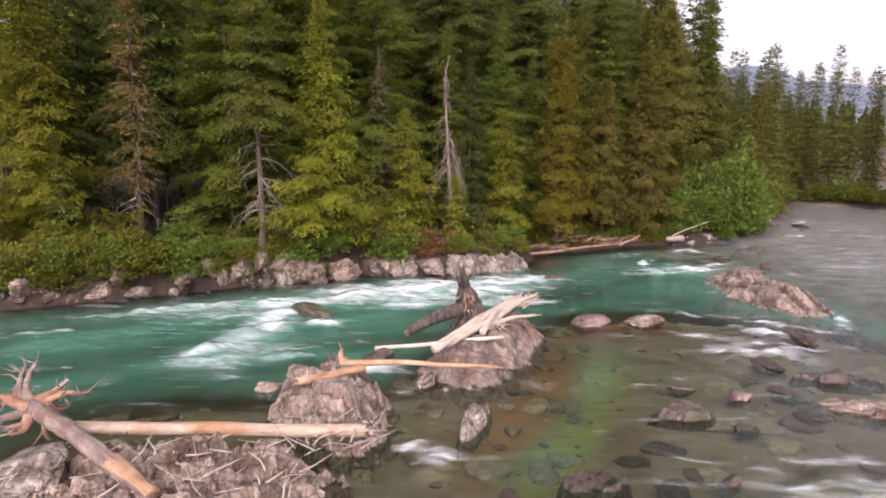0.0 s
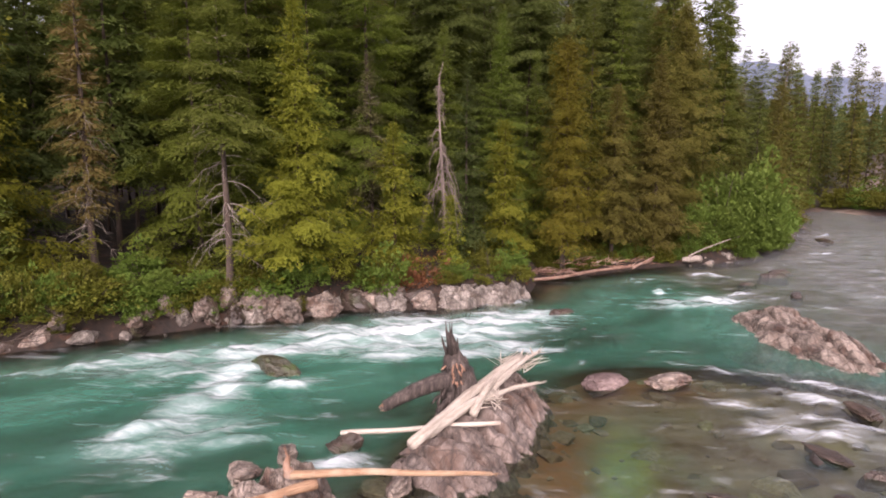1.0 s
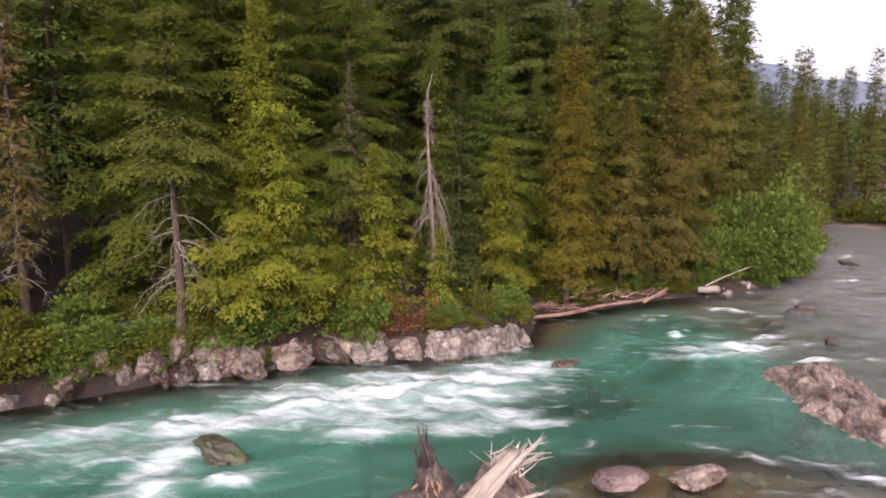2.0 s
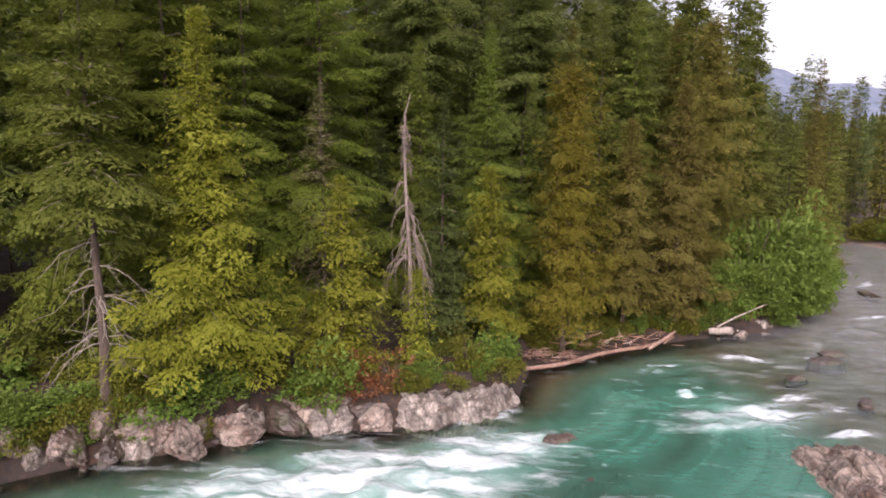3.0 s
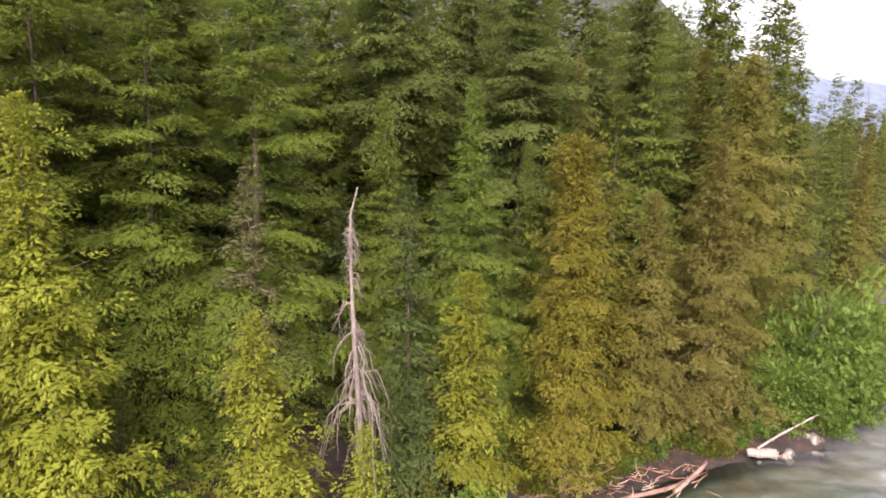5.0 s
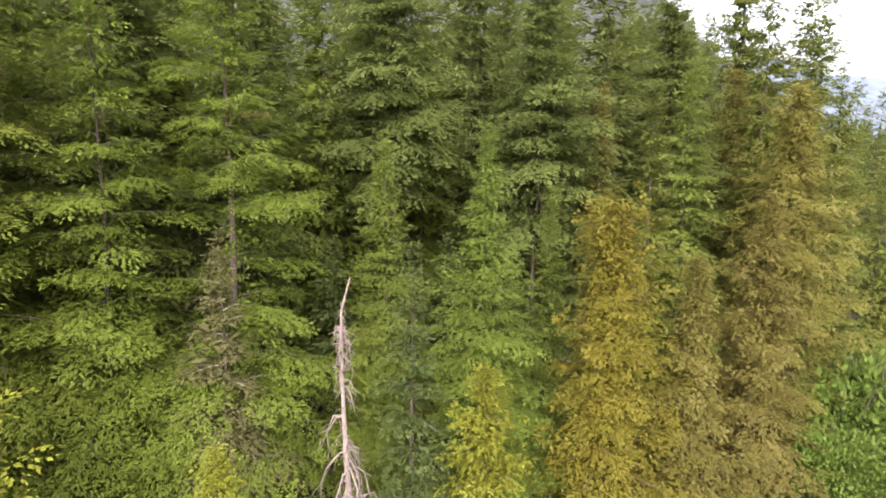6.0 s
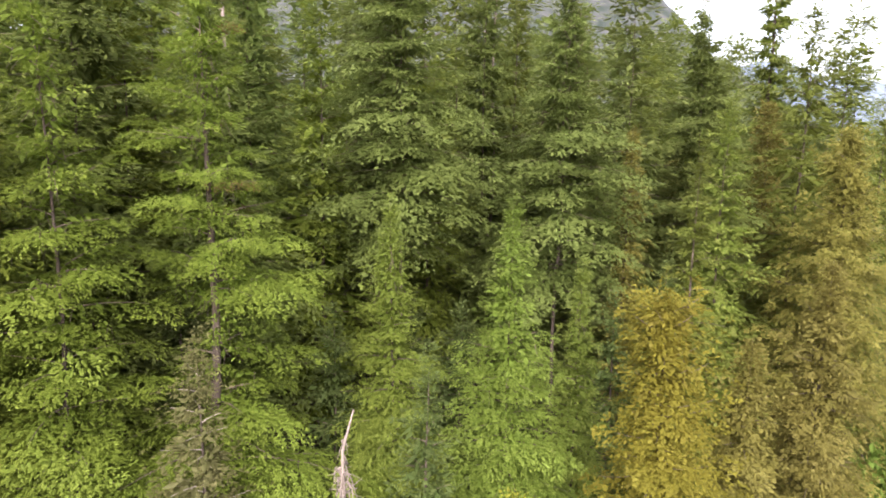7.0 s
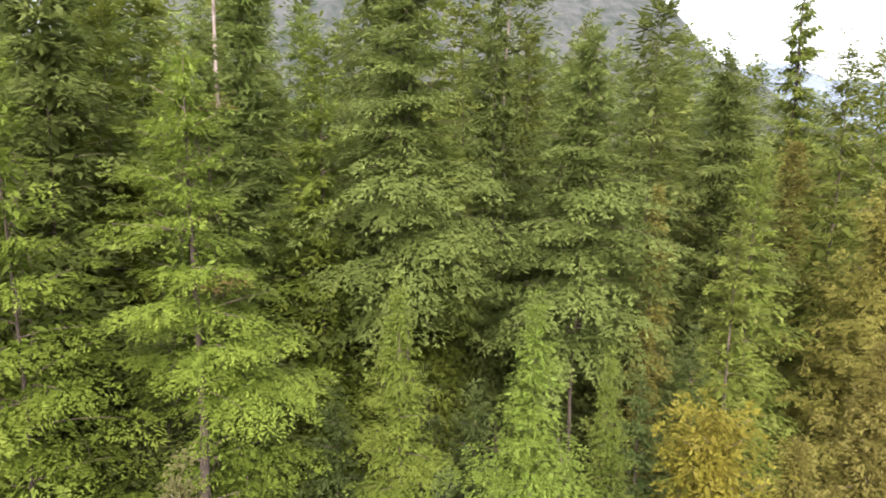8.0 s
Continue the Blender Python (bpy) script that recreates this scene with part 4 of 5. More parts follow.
edge_tree(cedar(1, 14.2, 2.8, CEDAR, bare=22, power=0.75, base=0.08), -7.4, 28.4, 0.3, CEDAR_L, "cedar_tree")
edge_tree(cedar(2, 15.0, 3.4, CEDAR), -21.3, 24.0, 1.3, CEDAR_L, "cedar_tree")
edge_tree(cedar(3, 8.4, 2.3, CEDAR), -2.9, 31.4, 2.2, "bushy yellow cedar leaning over the bank rocks", "cedar_tree")
edge_tree(cedar(4, 8.9, 2.4, CEDAR, base=0.12), 3.3, 36.8, 0.9, "short yellow-green cedar beside a thick grey trunk", "cedar_tree")
edge_tree(cedar(5, 14.9, 2.3, RUST, base=0.15, power=0.22, bare=8, clump=0.4, kite=0.14, thick=0.4), 7.3, 38.8, 0.1, "tall rust-orange dying cedar with thin crown", "cedar_tree")
edge_tree(cedar(6, 14.8, 3.2, OLIVE, base=0.1), 14.8, 45.2, 1.1, "olive-brown cedar on the river bank", "cedar_tree")
edge_tree(cedar(7, 19.2, 3.6, OLIVE, power=0.45), 18.2, 51.4, 1.9, "tall olive cedar behind the bank bushes", "cedar_tree")
edge_tree(cedar(20, 19.3, 1.3, OLIVE, power=0.5), 8.6, 51.0, 0.6, "narrow olive-gold cedar between tall firs", "cedar_tree")
edge_tree(cedar(21, 12.5, 2.6, OLIVE, base=0.15), 11.2, 42.6, 2.6, "olive cedar with hanging sprays by the bank log", "cedar_tree")
edge_tree(fir(8, 11.9, 2.0, PALE, clump=0.4, bare=26, bare_mat=GREYWOOD, base=0.25, power=0.6), -5.2, 37.2, 0.5, "small pale spruce with bare grey lower limbs", "spruce_tree")
edge_tree(fir(9, 15.6, 3.3, FRONTLIT, power=0.85, branches=260, trunk=0.09, inner=0.03, tiers=30, step=0.3, kite=0.15, whiskers=60), -1.0, 42.9, 2.5, FIR_L, "fir_tree")
edge_tree(fir(10, 16.2, 3.5, FRONTLIT, power=0.85, branches=260, trunk=0.09, inner=0.03, tiers=30, step=0.3, kite=0.14, whiskers=60), 3.1, 40.6, 0.7, FIR_L, "fir_tree")
edge_tree(fir(11, 14.2, 2.2, FIR, power=0.8, branches=260, trunk=0.09, inner=0.03, tiers=30, step=0.3, kite=0.17, whiskers=60), 5.6, 43.0, 1.7, FIR_L, "fir_tree")
edge_tree(fir(12, 22.2, 4.6, SPIRE, trunk=0.25, bare=26, branches=250, inner=0.06, clump=0.4, gap=0.2, dead=0.03, window=(9.2, 12.6), whiskers=420, power=0.6, kite=0.14, step=0.32), -6.0, 39.9, 0.2, "large fir with thick brown trunk and heavy boughs", "fir_tree")
edge_tree(fir(13, 15.5, 2.8, base=0.44, bare=34, bare_mat=GREYWOOD, trunk=0.2, clump=0.35), -10.3, 26.3, 0.8, "bare-trunked fir with dead grey lower limbs on the rocks", "fir_tree")
edge_tree(fir(14, 17.5, 2.0, TAN, base=0.2, clump=0.4, bare=40, bare_mat=GREYWOOD, trunk=0.2), -17.3, 26.4, 0.4, "half-dead tan fir with bare brown trunk", "fir_tree")
edge_tree(fir(15, 28.0, 4.2, DEEP, kite=0.25, step=0.42, whiskers=300, base=0.47), -1.5, 48.6, 0.4, FIR_L, "fir_tree")
edge_tree(fir(16, 25.5, 4.6, DEEP, kite=0.25, step=0.42, whiskers=300, base=0.46), 5.6, 51.0, 0.9, FIR_L, "fir_tree")
edge_tree(fir(17, 26.0, 5.0, DEEP, kite=0.25, step=0.42, base=0.36), 13.6, 58.0, 2.9, FIR_L, "fir_tree")
edge_tree(fir(18, 33.0, 3.4, kite=0.25, step=0.42, base=0.3, trunk=0.3, gap=0.3), 20.8, 67.0, 1.9, "tall open-crowned fir standing above the forest", "fir_tree")
edge_tree(fir(19, 26.0, 5.4, SPIRE, inner=0.08, dead=0.02, branches=230, whiskers=360), -12.6, 36.0, 1.9, FIR_L, "fir_tree")
edge_tree(fir(28, 22.0, 4.3, SPIRE, branches=170, inner=0.08, kite=0.15, whiskers=160), -9.3, 37.6, 0.6, FIR_L, "fir_tree")
edge_tree(fir(22, 21.0, 3.0, kite=0.26, step=0.42), 29.0, 73.0, 1.2, "pointed fir at the forest's end above the water", "fir_tree")
edge_tree(fir(23, 21.0, 3.4, kite=0.26, step=0.42), 24.5, 60.0, 0.2, FIR_L, "fir_tree")
edge_tree(fir(24, 18.5, 3.0, kite=0.26, step=0.42), 9.8, 45.0, 0.5, FIR_L, "fir_tree")
edge_tree(fir(25, 22.0, 4.4, SPIRE, branches=190, whiskers=80), -13.5, 30.2, 0.5, FIR_L, "fir_tree")
edge_tree(fir(26, 20.0, 3.4, SPRUCE, kite=0.26, step=0.42), -22.5, 27.5, 0.9, "dark spruce in the forest edge", "spruce_tree")
for i, (x, y, h) in enumerate([(-20.5, 52.0, 31.0), (-8.6, 46.6, 23.5), (-12.4, 43.5, 29.0), (-9.8, 53.0, 31.0), (-15.5, 51.0, 31.0), (-4.6, 58.0, 31.0), (-18.0, 42.0, 28.0), (1.8, 59.5, 29.0)]):
    edge_tree(fir(140 + i, h, 4.6, DEEP, base=0.15, kite=0.34, step=0.6, pad=(0.5, 1.5)), x, y, 2 * i, "tall dark fir with layered boughs behind the edge", "fir_tree")
# Firs added in the shadowed gap behind the spires; dark needles stand for shade.
for i, (x, y, h) in enumerate([(1.4, 45.5, 11.0), (-3.6, 45.2, 10.5), (7.6, 47.4, 12.0), (3.6, 47.8, 11.5), (-0.8, 47.0, 11.0), (-8.8, 43.2, 12.5), (10.4, 50.4, 13.0)]):
    edge_tree(fir(130 + i, h, 2.9, SPRUCE, kite=0.26, step=0.45, power=0.6), x, y, i, "dark shaded fir behind the young spires", "fir_tree")
edge_tree(fir(29, 4.6, 1.7, SPRUCE, tiers=9, branches=70), -9.3, 28.7, 0.4, "dark layered young fir on the bank rocks", "fir_tree")
edge_tree(fir(27, 12.0, 2.4, SPRUCE), 0.9, 37.6, 0.4, "dark young spruce behind the dead tree", "spruce_tree")


# Dead snag with hanging grey limbs
def snag(x, y, h, seed=5, lean=-0.02, count=115, droop=1.5, reach=1.9, girth=0.12, label="dead grey tree with bare drooping tangled limbs"):
    rng = np.random.default_rng(seed)
    tr, br = Geo(), Geo()
    zs = np.linspace(-0.4, h, 14)
    pts = np.c_[lean * zs + 0.1 * np.sin(zs * 0.5) + 0.22 * np.clip(zs / h - 0.75, 0, 1) ** 2 * 16 * (0.3 + 0.7 * np.sin(zs * 2.2)), 0.08 * np.cos(zs * 0.6), zs]
    tube(tr, pts, girth * np.clip(1 - zs / h, 0, 1) ** 0.8 + 0.015, 8, rough=0.2, seed=seed)
    for i in range(count):
        z = h * rng.uniform(0.2, 0.93)
        a = rng.uniform(0, 6.283)
        L = reach * rng.uniform(0.25, 1.5) * (0.16 + 0.85 * math.exp(-(((z / h - 0.47) / 0.17) ** 2))) * (0.1 + 1.8 * float(vnoise(np.array([(z * 0.9, math.cos(a) * 1.5, math.sin(a) * 1.5)]), seed)[0]) ** 1.5)
        s = np.linspace(0, 1, 6)
        o = np.array([np.interp(z, zs, pts[:, 0]), np.interp(z, zs, pts[:, 1]), z])
        c = o + np.outer(np.sin(s * 1.4) * L * 0.62, (math.cos(a), math.sin(a), 0))
        c += rng.normal(0, 0.07, (6, 3)) * s[:, None]
        c[:, 2] += L * (0.3 * s - droop * s**2) + rng.normal(0, 0.1, 6)
        tube(br, c, np.linspace(0.03, 0.005, 6), 4, capped=False)
        for _ in range(4):
            q = c[rng.integers(1, 6)]
            e = np.array((math.cos(a) * 0.3, math.sin(a) * 0.3, -0.5 * droop)) * L * 0.55 + rng.normal(0, 0.14, 3)
            tube(br, np.array([q, q + e * 0.5 + rng.normal(0, 0.03, 3), q + e]), [0.011, 0.008, 0.003], 3, capped=False)
    root = new("dead_tree")
    root.location = (x, y, land_z(x, y))
    part("trunk", tr.mesh("snag_trunk", SNAGWOOD, True), root)
    tagged(part("branchwork", br.mesh("snag_limbs", SNAGWOOD, True), root), kind="stuff")
    return tagged(root, label, "dead tree")


snag(-0.35, 34.3, 12.1)
edge_tree(cedar(30, 4.4, 1.4, CEDAR, trunk=0.08, bare=4), 0.1, 32.9, 0.4, "small yellow-green cedar under the dead tree", "cedar_tree")
edge_tree(cedar(31, 3.4, 1.3, CEDAR, trunk=0.07, bare=4), -9.0, 27.6, 0.9, "small yellow-green cedar on the bank rocks", "cedar_tree")
snag(34.4, 71.5, 19.0, 6, 0.05, 40, 0.4, 0.6, 0.1, "bare grey leaning snag at the forest's end")
snag(-9.4, 49.5, 29.5, 7, 0.0, 40, 0.2, 1.4, 0.2, "tall bare pale snag above the firs")
snag(2.3, 60.0, 31.0, 8, 0.0, 40, 0.3, 0.9, 0.16, "tall bare pale snag above the firs")

# Trees behind, filling the forest
FILL = [fir(40 + i, h, r, m_, branches=190, base=0.16, step=0.6, kite=0.36, pad=(0.5, 1.5), trunk=0.14, core=9) for i, (h, r, m_) in enumerate([(24, 4.0, DEEP), (27, 4.4, FIR), (22, 3.8, SPIRE), (28, 4.4, DEEP), (25, 4.0, FIR)])]
FILLC = [cedar(60 + i, h, r, OLIVE, branches=220, base=0.15, step=0.5, kite=0.3, pad=(0.45, 1.2)) for i, (h, r) in enumerate([(19, 3.2), (22, 3.4)])]
FARK = [fir(46 + i, h, r, m_, branches=130, base=0.25, step=1.1, kite=0.66, pad=(0.8, 1.7), aspect=0.42, trunk=0.1, tiers=20, core=5) for i, (h, r, m_) in enumerate([(24, 3.8, DEEP), (27, 4.2, FIR), (22, 3.4, FIR), (26, 3.6, DEEP)])]
FARB = [fir(52 + i, h, r, m_, branches=140, base=0.03, step=1.1, kite=0.62, pad=(0.8, 1.6), aspect=0.42, trunk=0.12, tiers=24, power=0.8, core=5) for i, (h, r, m_) in enumerate([(24, 3.4, OLIVE), (27, 3.6, FIR), (22, 3.6, OLIVE), (26, 3.4, SPRUCE)])]
rng = np.random.default_rng(77)
taken = [(o.location.x, o.location.y) for o in scene.objects if o.parent is None and o.type == "EMPTY"]


def fill_forest(count, x0, x1, y1, d0, d1, apart, group, small, large, kinds):
    made, tries = 0, 0
    while made < count and tries < 6000:
        tries += 1
        x, y = rng.uniform(x0, x1), rng.uniform(10, y1)
        d = float(from_bank(np.array([(x, y)]))[0][0])
        if not d0 < d < d1 or (-5.5 < x < 12 and y < 56) or any((x - a) ** 2 + (y - b) ** 2 < apart**2 for a, b in taken):
            continue
        taken.append((x, y))
        kind = kinds[int(rng.integers(0, len(kinds)))]
        turn = rng.uniform(0, 6.28)
        # lower trees along the open bank before the bend
        size = rng.uniform(small, large) * (0.7 if small < 0.7 and y < 88 else 1.0)
        plant(kind, x, y, land_z(x, y), turn, size, "conifer_tree", "olive cedar in dense forest" if kind in FILLC else "tall dark green conifer in dense forest", "tree", group)
        made += 1


fill_forest(18, -24, 8, 74, 9, 24, 3.8, "forest trees", 0.85, 1.12, FILL)
fill_forest(8, 8, 24, 80, 8, 24, 3.6, "forest trees", 0.8, 1.1, FILL + FILLC)
fill_forest(40, -48, 32, 90, 8, 24, 3.8, "deep forest trees", 0.85, 1.1, FARK)
fill_forest(95, -46, 34, 122, 24, 62, 3.6, "deep forest trees", 1.0, 1.3, FARK)
fill_forest(96, 27, 84, 150, 2.5, 32, 3.0, "trees beyond the bend", 0.62, 0.9, FARB)


# Woods on the hillside behind, too many and far to count
woods = Geo()
spots = np.c_[rng.uniform(-170, 240, 4000), rng.uniform(70, 330, 4000)]
away = from_bank(spots)[0]
spots = spots[(away > 60) & (away < 230)][:1000]
for (x, y), z0 in zip(spots, land_zs(spots)):
    h = rng.uniform(17, 28) if x < 30 else rng.uniform(11, 19)
    for q in range(8):
        u = q / 8
        n_ = 7
        a = np.arange(2 * n_) * np.pi / n_ + rng.uniform(0, 1)
        r = (0.17 * h * (1 - u) ** 0.8 + 0.25) * np.where(np.arange(2 * n_) % 2, 1.0, 0.5) * rng.uniform(0.6, 1.3, 2 * n_)
        zz = z0 + h * (0.1 + 0.88 * u) - 0.06 * h * (1 - u) * np.where(np.arange(2 * n_) % 2, 1.0, 0.4)
        v = np.r_[np.c_[x + r * np.cos(a), y + r * np.sin(a), zz], [(x + rng.normal(0, 0.2), y, z0 + h * (0.1 + 0.88 * (u + 0.16)))]]
        woods.add(v, [(k, (k + 1) % (2 * n_), 2 * n_) for k in range(2 * n_)])
tagged(new("far_woods", woods.mesh("far_woods", SPRUCE)), "dark conifer woods on the hillside behind", "woods", kind="stuff")

# Young firs and bushes along the edge, so that the forest floor hardly shows
YOUNG = [fir(80 + i, h, r, m_, branches=70, step=0.26, kite=0.2, power=0.8, trunk=0.07, tiers=9) for i, (h, r, m_) in enumerate([(4.5, 1.3, SPRUCE), (6.5, 1.6, FIR), (3.2, 1.1, FIR)])]
for i in range(45):
    for _ in range(200):
        x, y = rng.uniform(-34, 30), rng.uniform(18, 66)
        d = float(from_bank(np.array([(x, y)]))[0][0])
        if 1.6 < d < 13 and all((x - a) ** 2 + (y - b) ** 2 > 1.2 for a, b in taken):
            break
    taken.append((x, y))
    plant(YOUNG[i % 3], x, y, land_z(x, y), rng.uniform(0, 6.28), rng.uniform(0.7, 1.2), "young_fir", "young green fir under the tall trees", "tree", "young firs")

BUSHES = [shrub(90 + i, r, h, c, 23, lf, m_) for i, (r, h, c, lf, m_) in enumerate([(1.0, 1.5, 60, 0.11, LEAF), (1.2, 1.2, 70, 0.1, YLEAF), (0.8, 1.0, 50, 0.09, LEAF), (1.0, 1.3, 55, 0.1, YLEAF)])]
for i in range(110):
    for _ in range(200):
        x, y = (rng.uniform(-26, 27) if i % 5 else rng.uniform(-24, -7)), rng.uniform(12, 66)
        d = float(from_bank(np.array([(x, y)]))[0][0])
        if (0.9 if i % 3 else 0.3) < d < (6 if i % 2 else 1.9) and (d > 1.9 or not -1.5 < x < 15):
            break
    set_shrub(BUSHES[int(rng.integers(0, 4))], x, y, land_z(x, y) - 0.05, rng.uniform(0, 6.28), [rng.uniform(0.5, 1.4)] * 2 + [rng.uniform(0.5, 1.7)], "bush", "leafy green bush on the river bank", "bush", "bank bushes")
for i in range(70):
    for _ in range(300):
        x, y = rng.uniform(3.5, 17), rng.uniform(28, 50)
        d = float(from_bank(np.array([(x, y)]))[0][0])
        if 0.9 < d < 3.2:
            break
    s = rng.uniform(0.45, 0.95)
    set_shrub(BUSHES[int(rng.integers(0, 4))], x, y, land_z(x, y) - 0.05, rng.uniform(0, 6.28), (s, s, s), "bush", "low green bush above the bank log", "bush", "low bank bushes")
for x, y, s in ((31.3, 63.6, 0.62), (34.4, 67.0, 0.58), (36.2, 70.4, 0.66), (32.6, 66.0, 0.7), (30.0, 61.5, 0.55)):
    plant(FARB[int(rng.integers(0, 4))], x, y, land_z(x, y), rng.uniform(0, 6), s, "conifer_tree", "conifer on the bank beyond the alders", "tree", "trees beyond the bend")
for i in range(34):
    k = int(rng.integers(18, 24))
    q = BANK[k] + (BANK[k + 1] - BANK[k]) * rng.random()
    w_ = np.array((-(BANK[k + 1] - BANK[k])[1], (BANK[k + 1] - BANK[k])[0]))
    q = q + w_ / np.hypot(*w_) * rng.uniform(0.6, 2.5)
    s = rng.uniform(1.2, 2.2)
    set_shrub(BUSHES[int(rng.integers(0, 4))], q[0], q[1], land_z(*q) - 0.05, rng.uniform(0, 6.28), (s, s, s), "bush", "leafy green bush on the bank beyond the bend", "bush", "bushes beyond the bend")
for i in range(44):
    x = rng.uniform(-24, -8.5)
    y = float(np.interp(x, BANK[:, 0], BANK[:, 1])) + rng.uniform(0.5, 1.7)
    s = rng.uniform(0.45, 0.95)
    set_shrub(BUSHES[int(rng.integers(0, 4))], x, y, land_z(x, y) - 0.05, rng.uniform(0, 6.28), (s, s, s), "bush", "low green bush hanging over the bank rocks", "bush", "low bank bushes")
for i in range(14):
    x = rng.uniform(-0.5, 4.8)
    y = float(np.interp(x, BANK[:, 0], BANK[:, 1])) + rng.uniform(1.3, 3.2)
    s = rng.uniform(0.4, 0.75)
    set_shrub(BUSHES[int(rng.integers(0, 4))], x, y, land_z(x, y) - 0.05, rng.uniform(0, 6.28), (s, s, s), "bush", "low green bush above the pale bank ledge", "bush", "low bank bushes")
# large leafy alder by the water at the point
for i, (x, y, s) in enumerate([(20.0, 46.8, 1.7), (22.6, 48.6, 1.9), (25.0, 51.0, 1.5), (21.4, 49.8, 2.7), (24.0, 52.5, 2.4), (27.5, 55.5, 1.9), (19.0, 46.5, 1.3), (26.3, 51.8, 1.1), (17.8, 45.6, 0.8), (24.2, 49.3, 0.9), (26.8, 53.0, 0.8), (22.2, 47.2, 0.9), (23.0, 50.5, 2.9)]):
    set_shrub(shrub(110 + i, 1.1, 1.7, 110, 45, 0.085, LEAF), x, y, land_z(x, y) - 0.1, i, (s, s, s * 1.5), "alder_bush", "large bright green alder leaning over the water", "bush", "alders at the point")


# Rocks in and beside the river
def rock(name, x, y, z, dims, seed, turn=0.0, material=None, label="", layers=6, detail=4, group="", block=0.5, dip=(0.5, 0.2, 0.85), cuts=15):
    ob = new(name, boulder_mesh(seed, dims, layers, detail, material=material, block=block, dip=dip, cuts=cuts))
    ob.matrix_world = pose(x, y, z, 0, 0, math.degrees(turn))
    return tagged(ob, label, "rock", group)


def ledge(name, x, y, lx, ly, h, seed, turn, material=None, label="", z=0.0, **k):
    root = new(name)
    root.matrix_world = pose(x, y, z, 0, 0, math.degrees(turn))
    for me in ledge_mesh(seed, lx, ly, h, material=material, name="rock_bed", **k):
        part("rock_bed", me, root)
    return tagged(root, label, "rock")


ledge("rock_island", 2.0, 14.5, 8.0, 2.85, 0.95, 21, math.radians(74), SLAB, "long grey rock island of tilted beds in the river", strike=1.2, pieces=0.8, rough=0.36, tilt=0.8, cleft=0.4, grain=0.2, dipslope=-0.25, taper=0.2, step=0.07)
ledge("rock_island", -2.2, 8.6, 4.3, 2.4, 1.05, 22, math.radians(107), ROCK, "cracked grey rock outcrop among driftwood", strike=0.5, pieces=0.45, rough=1.1, taper=0.35, step=0.06)
ledge("rock_shelf", -4.7, 4.2, 4.6, 2.5, 0.5, 23, 0.05, ROCK, "low rubble shelf littered with twigs", strike=0.4, pieces=0.26, rough=1.5, step=0.06)
ledge("rock_spur", 1.75, 8.3, 1.9, 0.5, 0.4, 26, math.radians(75), PALEROCK, "narrow pale rock spur in the shallows", pieces=0.35)
ledge("rock_outcrop", 16.2, 24.8, 9.6, 3.4, 0.9, 24, math.radians(96), ROCK, "long pinkish rock outcrop between the channels", strike=0.08, pieces=0.9, rough=0.5, cleft=0.4, grain=0.25, dipslope=0.1, taper=0.1, step=0.07)
ledge("rock_outcrop", 12.9, 9.9, 3.2, 1.3, 0.32, 25, -0.4, ROCK, "low flat rock outcrop at the rapids", pieces=0.5, taper=0.25, rough=0.5)
ledge("rock_outcrop", 13.5, 12.4, 1.9, 0.6, 0.22, 27, -0.15, WETROCK, "low dark wet rock at the rapids", pieces=0.5)
ledge("rock_slab", 7.5, 9.2, 1.3, 0.6, 0.16, 28, 0.05, WETROCK, "flat dark slab just breaking the water", pieces=0.6)
ledge("rock_slab", 4.3, 5.3, 1.2, 0.7, 0.04, 29, 0.2, WETROCK, "dark slab under shallow water", pieces=0.5)
ledge("rock_slab", 6.3, 28.7, 1.3, 0.7, 0.12, 61, 0.1, WETROCK, "dark mossy rock awash in the channel", pieces=0.4)
ledge("rock_slab", 7.3, 26.1, 1.5, 0.7, -0.05, 62, 0.2, WETROCK, "dark rock under the green water", pieces=0.4)
ledge("rock_slab", 21.3, 39.4, 1.2, 0.7, 0.25, 63, 0.1, WETROCK, "flat dark rock breaking the upper channel", pieces=0.5)
ledge("bank_ledge", 1.9, 31.3, 5.2, 2.7, 0.95, 30, math.radians(38), PALEROCK, "pale grey rock ledge of upright beds on the far bank", strike=0.5, pieces=0.42, rough=1.1, tilt=0.5, taper=0.3)
ledge("bank_ledge", -6.3, 28.2, 2.0, 0.8, 0.9, 36, math.radians(25), PALEROCK, "broken pale rock ledge on the far bank", strike=1.2, pieces=0.3, rough=0.6)

for k_, (x, y, turn) in enumerate([(-9.3, 26.2, 35), (-3.4, 29.1, 5)]):
    ledge("bank_ledge", x, y, 2.0, 0.85, 0.75 + 0.15 * (k_ % 3), 310 + k_, math.radians(turn), ROCK if k_ % 2 else PALEROCK, "broken grey rock ledge at the foot of the far bank", strike=1.0, pieces=0.35, rough=0.9)
BIG = "weathered boulder at the foot of the far bank"
MID_ROCKS = [(-7.6, 4.2, 0.45, 0.95, 0.75, 0.55), (6.5, 18.6, 0.03, 0.85, 0.5, 0.36), (8.8, 19.0, 0.0, 1.0, 0.5, 0.3), (-5.8, 19.2, -0.26, 0.8, 1.4, 0.75)]
MID_LOOK = [(PALEROCK, "rounded pale boulder under a driftwood root"), (PINKROCK, "mauve boulder in shallow water"), (ROCK, "tan boulder in shallow water"), (MOSSROCK, "dark mossy boulder splitting the rapids")]
